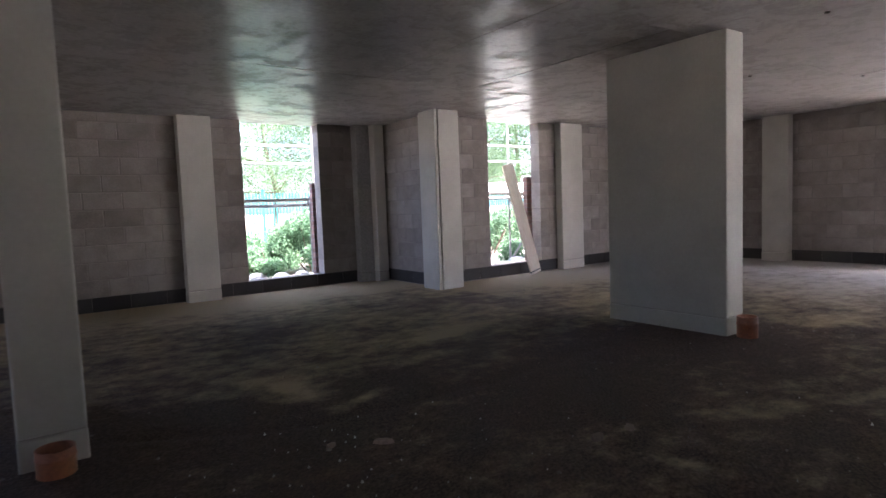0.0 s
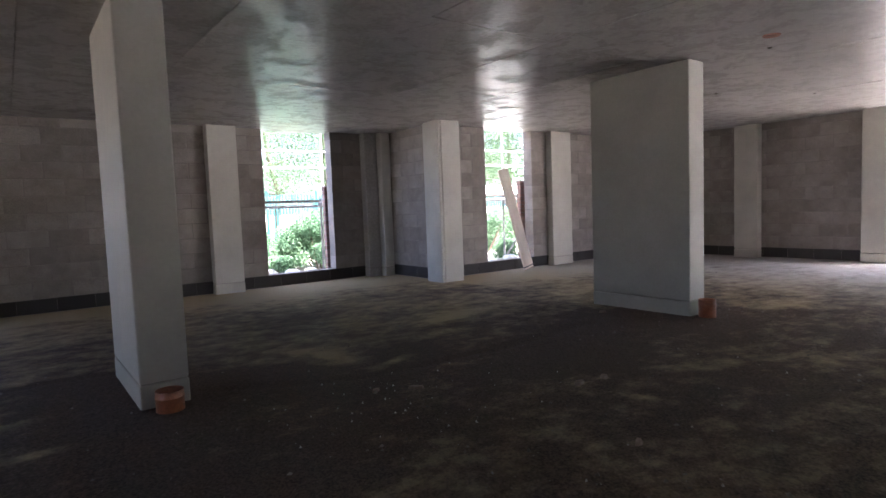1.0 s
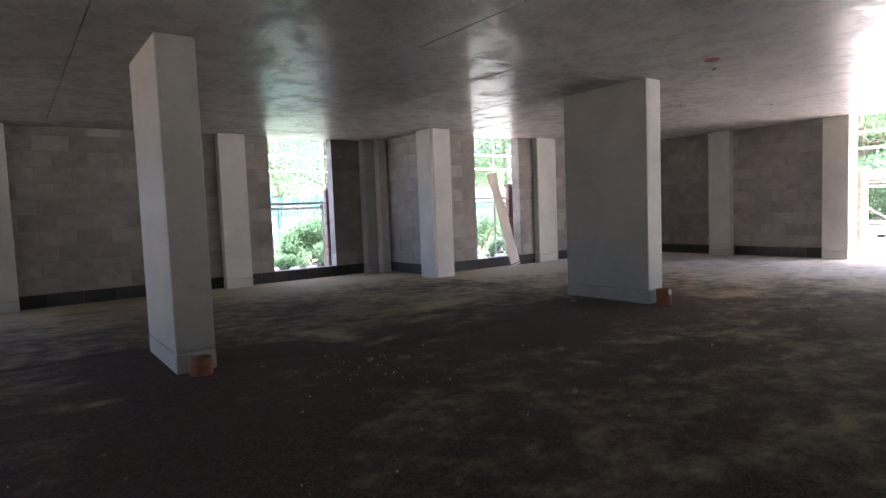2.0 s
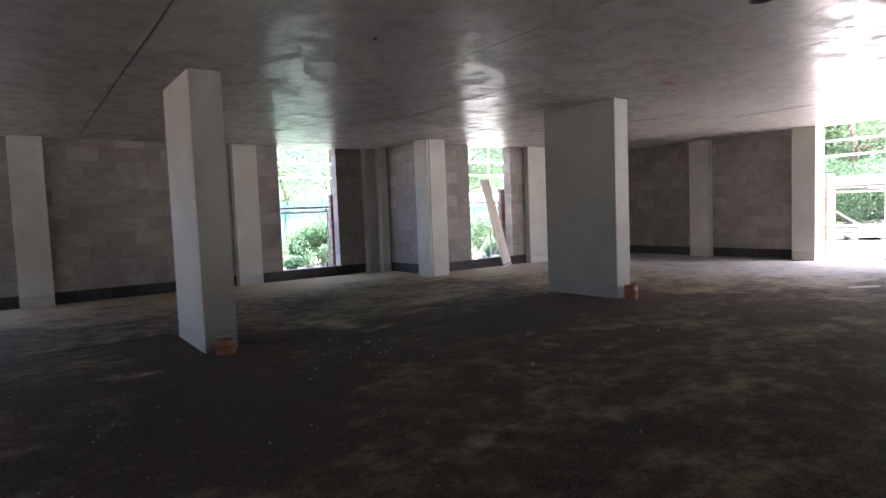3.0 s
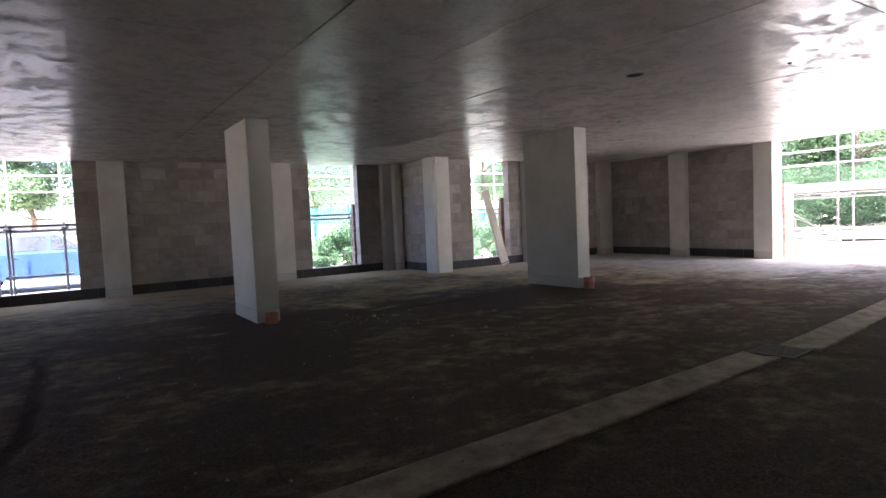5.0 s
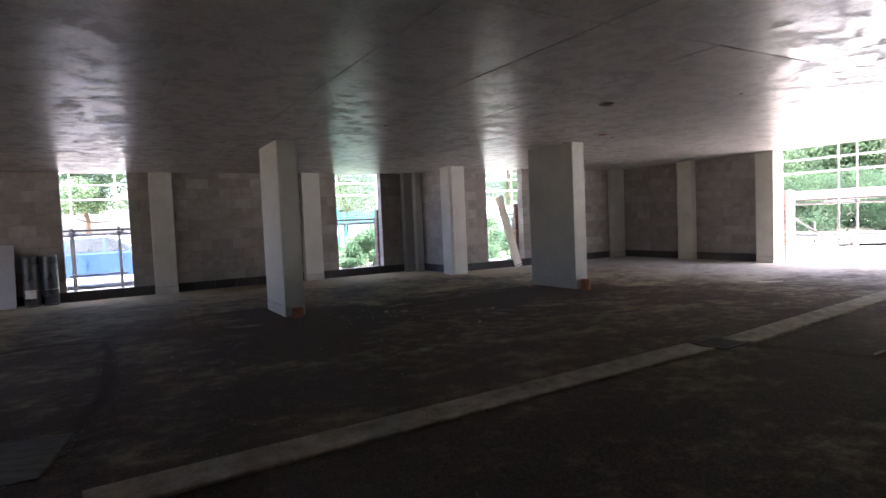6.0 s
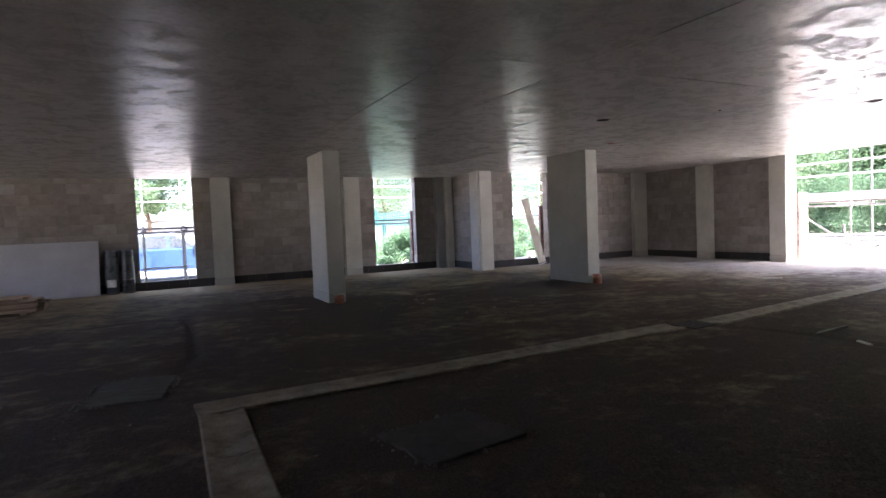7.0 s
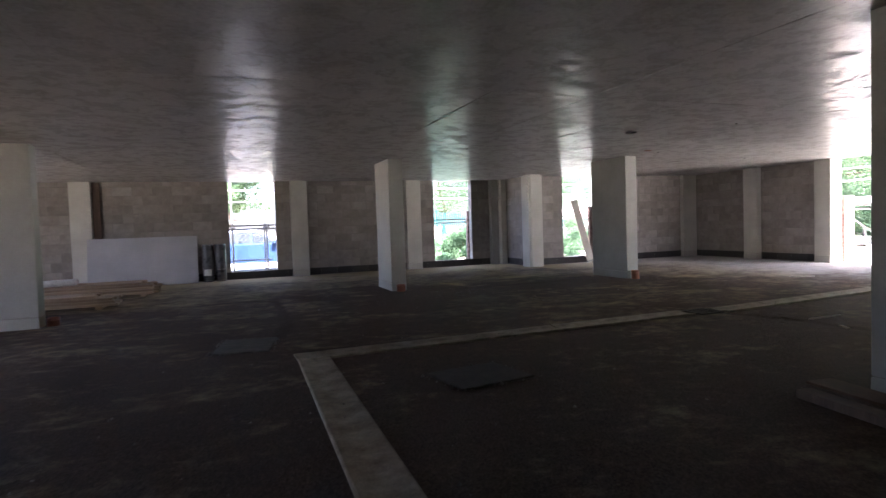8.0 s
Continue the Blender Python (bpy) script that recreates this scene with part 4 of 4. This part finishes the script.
# ---- outside things ----
def car():
    c = thing("parked_car", "parked blue saloon car beyond the window opening", "car", (-2.95, 13.2, -0.16))
    # side outline, front towards +x
    low = [(-2.1, 0.35), (-2.15, 0.6), (-2.1, 0.92), (-1.5, 0.98), (-0.95, 1.40), (0.2, 1.44), (1.0, 0.98), (1.85, 0.82), (2.1, 0.62), (2.08, 0.32)]
    v, f = [], []
    for y, q in ((-0.88, 0.0), (-0.84, 1.0), (0.84, 1.0), (0.88, 0.0)):
        for x, z in low:
            tuck = 0.16 * max(0, (z - 0.95) / 0.5)
            yy = y * (1 - tuck)
            v.append((x * (1 if q else 0.985), yy, z + (0.02 if q else -0.02)))
    n = len(low)
    for r in range(3):
        for i in range(n):
            f.append((r * n + i, r * n + (i + 1) % n, (r + 1) * n + (i + 1) % n, (r + 1) * n + i))
    f += [tuple(range(n - 1, -1, -1)), tuple(range(3 * n, 4 * n))]
    bodyob = put_mesh("body", v, f, BLUE, c)
    md = bodyob.modifiers.new("round", "BEVEL")
    md.width, md.segments = 0.05, 2
    for sgn in (-1, 1):
        for name, pts in (("window", [(-0.85, 1.02), (-0.75, 1.34), (0.0, 1.37), (0.0, 1.02)]), ("window", [(0.07, 1.02), (0.07, 1.37), (0.2, 1.37), (0.75, 1.02)])):
            vv = []
            for x, z in pts:
                tuck = 0.16 * max(0, (z - 0.95) / 0.5)
                vv.append((x, sgn * (0.885 * (1 - tuck) + 0.006), z))
            put_mesh(name, vv, [(0, 1, 2, 3)], DARKGLASS, c)
        part("mirror", box(0.72, 0.86, sgn * 0.90, sgn * 1.03, 0.98, 1.10, 0.02), BLUE, c)
        for x in (-1.3, 1.27):
            w = part("wheel", tube((x, sgn * 0.70, 0.32), (x, sgn * 0.895, 0.32), 0.32, sides=24), RUBBER, c, "black tyre")
            part("rim", tube((x, sgn * 0.88, 0.32), (x, sgn * 0.905, 0.32), 0.21, sides=20), ALLOY, w, "silver alloy rim")
        part("door_handle", box(-0.75, -0.6, sgn * 0.88, sgn * 0.905, 0.86, 0.89, 0.005), BLUE, c)
    part("headlight", box(2.0, 2.1, -0.75, -0.45, 0.62, 0.75, 0.02), ALLOY, c)
    part("headlight", box(2.0, 2.1, 0.45, 0.75, 0.62, 0.75, 0.02), ALLOY, c)


car()


def yard_timber(at, turn, length, rows, cols, label, seed):
    rnd = random.Random(seed)
    p = thing("board_stack", label, "timber stack", at, turn, group="stacks in the yard")
    for b in (0.3, length - 0.3):
        part("bearer", box(b - 0.05, b + 0.05, -0.1, cols * 0.24 + 0.1, 0, 0.1, 0.004), PALETIMBER, p)
    for r in range(rows):
        for k in range(cols):
            e0, e1 = rnd.uniform(-0.7, 0.3), length + rnd.uniform(-0.6, 0.7)
            mid = (e0 + e1) / 2
            b = part("plank", box(e0 - mid, e1 - mid, -0.1125, 0.1125, 0, 0.038, 0.003), GREYBOARD, p)
            b.matrix_basis = pose(mid, k * 0.24 + 0.11 + rnd.uniform(-0.05, 0.05) * r, 0.1 + r * 0.046, 0, 0, rnd.uniform(-1.2, 1.2) * r)


yard_timber((19.27, 7.78, -0.155), -75, 4.2, 6, 5, "stack of weathered scaffold boards in the yard", 1)
yard_timber((18.35, 4.1, -0.155), -62, 5.0, 5, 6, "pale stack of scaffold boards in the sunlit yard", 2)
for x, y in ((20.65, 6.2), (20.1, 7.5)):
    ob = part("timber_post", box(-0.04, 0.04, -0.04, 0.04, 0, 0.75, 0.01), OLDTIMBER)
    ob.location = (x, y, -0.155)
    tagged(ob, "short weathered timber post in the yard", "post", group="yard posts")


# ---- brick outer leaf at the openings, half built ----
def brick_pier(along, a0, a1, depth0, depth1, label):
    """A half-built brick leaf; bricks lie course by course."""
    top, z = 1.66, -0.16
    d0, d1 = sorted((depth0, depth1))
    p = thing("brick_pier", label, "brickwork", (0, 0, 0), group="half-built brick leaf")
    def bx(a, b, z0, z1, inset):
        if along == "x":
            return box(a + inset, b - inset, d0 + inset, d1 - inset, z0, z1)
        return box(d0 + inset, d1 - inset, a + inset, b - inset, z0, z1)
    part("mortar_bed", bx(a0, a1, z, top - 0.012, 0.006), MORTAR, p)
    row = 0
    while z < top - 0.06:
        a = a0
        first = 0.215 if row % 2 == 0 else 0.1025
        while a < a1 - 0.03:
            b = min(a + first, a1)
            first = 0.215
            if along == "x":
                dims = (round(b - a, 2), 0.065, d1 - d0)
            else:
                dims = (d1 - d0, 0.065, round(b - a, 2))
            if along == "x":
                me = block_mesh(dims[0], 0.065, dims[2], BRICK)
                m = pose((a + b) / 2, (d0 + d1) / 2, z + 0.0325)
            else:
                me = block_mesh(round(b - a, 2), 0.065, d1 - d0, BRICK)
                m = pose((d0 + d1) / 2, (a + b) / 2, z + 0.0325, 0, 0, 90)
            ob = new("brick", me)
            ob.parent = p
            ob.matrix_basis = m
            a = b + 0.01
        z += 0.075
        row += 1


BP = "half-built red brick outer leaf beside the opening"
brick_pier("x", W1[1] - 0.03, W1[1] + 0.60, NORTH + 0.26, NORTH + 0.36, BP)
brick_pier("x", W2[1] - 0.06, W2[1] + 0.6, NORTH2 + 0.26, NORTH2 + 0.36, BP)
brick_pier("y", EAST_OPEN[1] - 0.06, EAST_OPEN[1] + 0.48, EAST + 0.26, EAST + 0.60, BP)

# ---- block walls and their blocks ----
NW = "grey concrete blockwork wall on a dark plinth course"
block_wall("wall_north", "x", WEST, STEP_X, NORTH, 1, (W00, W0, W1), NW)
block_wall("wall_return", "y", 6.20, NORTH, STEP_X, 1, (), "grey blockwork return wall beside the corner column")
block_wall("wall_north_east", "x", STEP_X + THICK, EAST, NORTH2, 1, (W2,), NW)
block_wall("wall_east", "y", EAST_OPEN[1] + 0.45, NORTH2, EAST, 1, (), NW)
block_wall("wall_east_far", "y", SOUTH, EAST_OPEN[0], EAST, 1, (), "plain grey blockwork wall", bricks=False)
# the two west openings are unseen, added to let daylight reach the room
block_wall("wall_west", "y", SOUTH, NORTH, WEST, -1, ((-2.6, -0.9), (3.3, 4.9)), "plain grey blockwork wall", bricks=False)
sill = part("threshold", box(EAST + 0.05, EAST + 0.50, EAST_OPEN[0], EAST_OPEN[1], -0.16, -0.02, 0.01), SLAB)
tagged(sill, "rough concrete threshold of the wide opening", "threshold", kind="structure")


# ---- loose bits on the floor ----
def grit():
    """Small stones and crumbs lying about, far too many to count."""
    rnd = random.Random(21)
    v, f = [], []
    heaps = [(rnd.uniform(-5, 5), rnd.uniform(-6, 4), rnd.uniform(0.1, 0.45)) for k in range(46)]
    for k in range(2300):
        if k % 3 == 0:
            x, y = rnd.uniform(-6, 9), rnd.uniform(-7, 6)
        elif k % 3 == 1:
            x, y = rnd.gauss(0.0, 2.0), rnd.gauss(0.4, 2.0)
        else:
            cx, cy, w = rnd.choice(heaps)
            x, y = rnd.gauss(cx, w), rnd.gauss(cy, w * 0.6)
        r = 0.0035 + 0.012 * rnd.random() ** 4
        n = len(v)
        for dx, dy, dz in ((1, 0, 0), (0, 1, 0), (-1, 0, 0), (0, -1, 0), (0, 0, 1.0)):
            v.append((x + dx * r * rnd.uniform(0.7, 1.3), y + dy * r * rnd.uniform(0.7, 1.3), 0.002 + dz * r * rnd.uniform(0.6, 1.2)))
        f += [(n, n + 1, n + 4), (n + 1, n + 2, n + 4), (n + 2, n + 3, n + 4), (n + 3, n, n + 4)]
    ob = put_mesh("loose_grit", v, f, GRIT)
    tagged(ob, "small pale stones and crumbs scattered over the floor", "grit", kind="stuff")


grit()


def stone_chips():
    """Pale angular chippings: most of them spilt on the newer asphalt beside the slender blade column."""
    rnd = random.Random(64)
    v, f = [], []
    for k in range(105):
        if k < 60:
            x, y = rnd.gauss(0.40, 0.38), rnd.gauss(1.60, 0.45)
        else:
            x, y = rnd.uniform(-2.5, 3.0), rnd.uniform(-0.6, 2.4)
        r = 0.0025 + 0.0065 * rnd.random() ** 2.5
        n = len(v)
        for a in range(5):
            q = 2 * math.pi * a / 5 + rnd.uniform(-0.4, 0.4)
            v.append((x + r * rnd.uniform(0.7, 1.3) * math.cos(q), y + r * rnd.uniform(0.7, 1.3) * math.sin(q), -0.004))
        v.append((x + rnd.uniform(-0.3, 0.3) * r, y + rnd.uniform(-0.3, 0.3) * r, r * rnd.uniform(0.8, 1.4)))
        f += [(n + a, n + (a + 1) % 5, n + 5) for a in range(5)]
    ob = put_mesh("stone_chips", v, f, CHIP)
    tagged(ob, "pale angular stone chippings spilt on the asphalt", "chippings", kind="stuff")


stone_chips()


def shard(x, y, turn, a, b, h, seed):
    """A broken piece of brick or slab with a ragged outline."""
    rnd = random.Random(seed)
    bm = bmesh.new()
    low, top = [], []
    for k in range(9):
        q = 2 * math.pi * k / 9
        r = rnd.uniform(0.75, 1.1)
        low.append(bm.verts.new((a * r * math.cos(q), b * r * math.sin(q), -0.006)))
        top.append(bm.verts.new((a * r * 0.86 * math.cos(q), b * r * 0.86 * math.sin(q), h * rnd.uniform(0.75, 1.1))))
    for k in range(9):
        bm.faces.new((low[k], low[(k + 1) % 9], top[(k + 1) % 9], top[k]))
    hub = bm.verts.new((0, 0, h))
    for k in range(9):
        bm.faces.new((top[k], top[(k + 1) % 9], hub))
    ob = part("brick_shard", bm, SHARD)
    ob.matrix_basis = pose(x, y, 0.0, 0, 0, turn)
    return tagged(ob, "flat dusty pinkish shard of brick on the asphalt", "rubble", group="brick shards")


for k, (x, y, turn, a, b) in enumerate(((0.80, 1.81, -35, 0.055, 0.026), (1.65, 1.13, 10, 0.055, 0.03), (1.87, 1.10, 60, 0.04, 0.026), (3.78, 2.58, -20, 0.05, 0.02), (0.57, 1.94, 30, 0.035, 0.018), (1.11, 0.31, 15, 0.03, 0.02))):
    shard(x, y, turn, a, b, 0.014, k)


def offcut(x, y, turn, length, width, label, mat):
    ob = part("timber_offcut", box(-length / 2, length / 2, -width / 2, width / 2, 0.0, 0.016, 0.002), mat)
    ob.matrix_basis = pose(x, y, 0.0, 0, 0, turn)
    return tagged(ob, label, "offcut", group="timber offcuts")


offcut(6.87, -0.06, -32, 0.42, 0.05, "short pale timber offcut on the dusty floor", PALETIMBER)
offcut(2.95, -3.38, 2, 0.56, 0.016, "thin pale timber strip lying on the asphalt", PALETIMBER)
offcut(2.54, -3.89, 62, 0.17, 0.035, "short pale timber offcut on the asphalt", PALETIMBER)

bag = thing("cement_bag", "pale paper sack lying on the timber boards", "sack", (-6.85, 5.2, 0.29), 8)
bm = box(-0.33, 0.33, -0.2, 0.2, 0.0, 0.11, 0.045, 3)
for v in bm.verts:
    v.co.z += 0.012 * noise.noise(v.co * 7)
part("sack_body", bm, PAPER, bag, smooth=True)
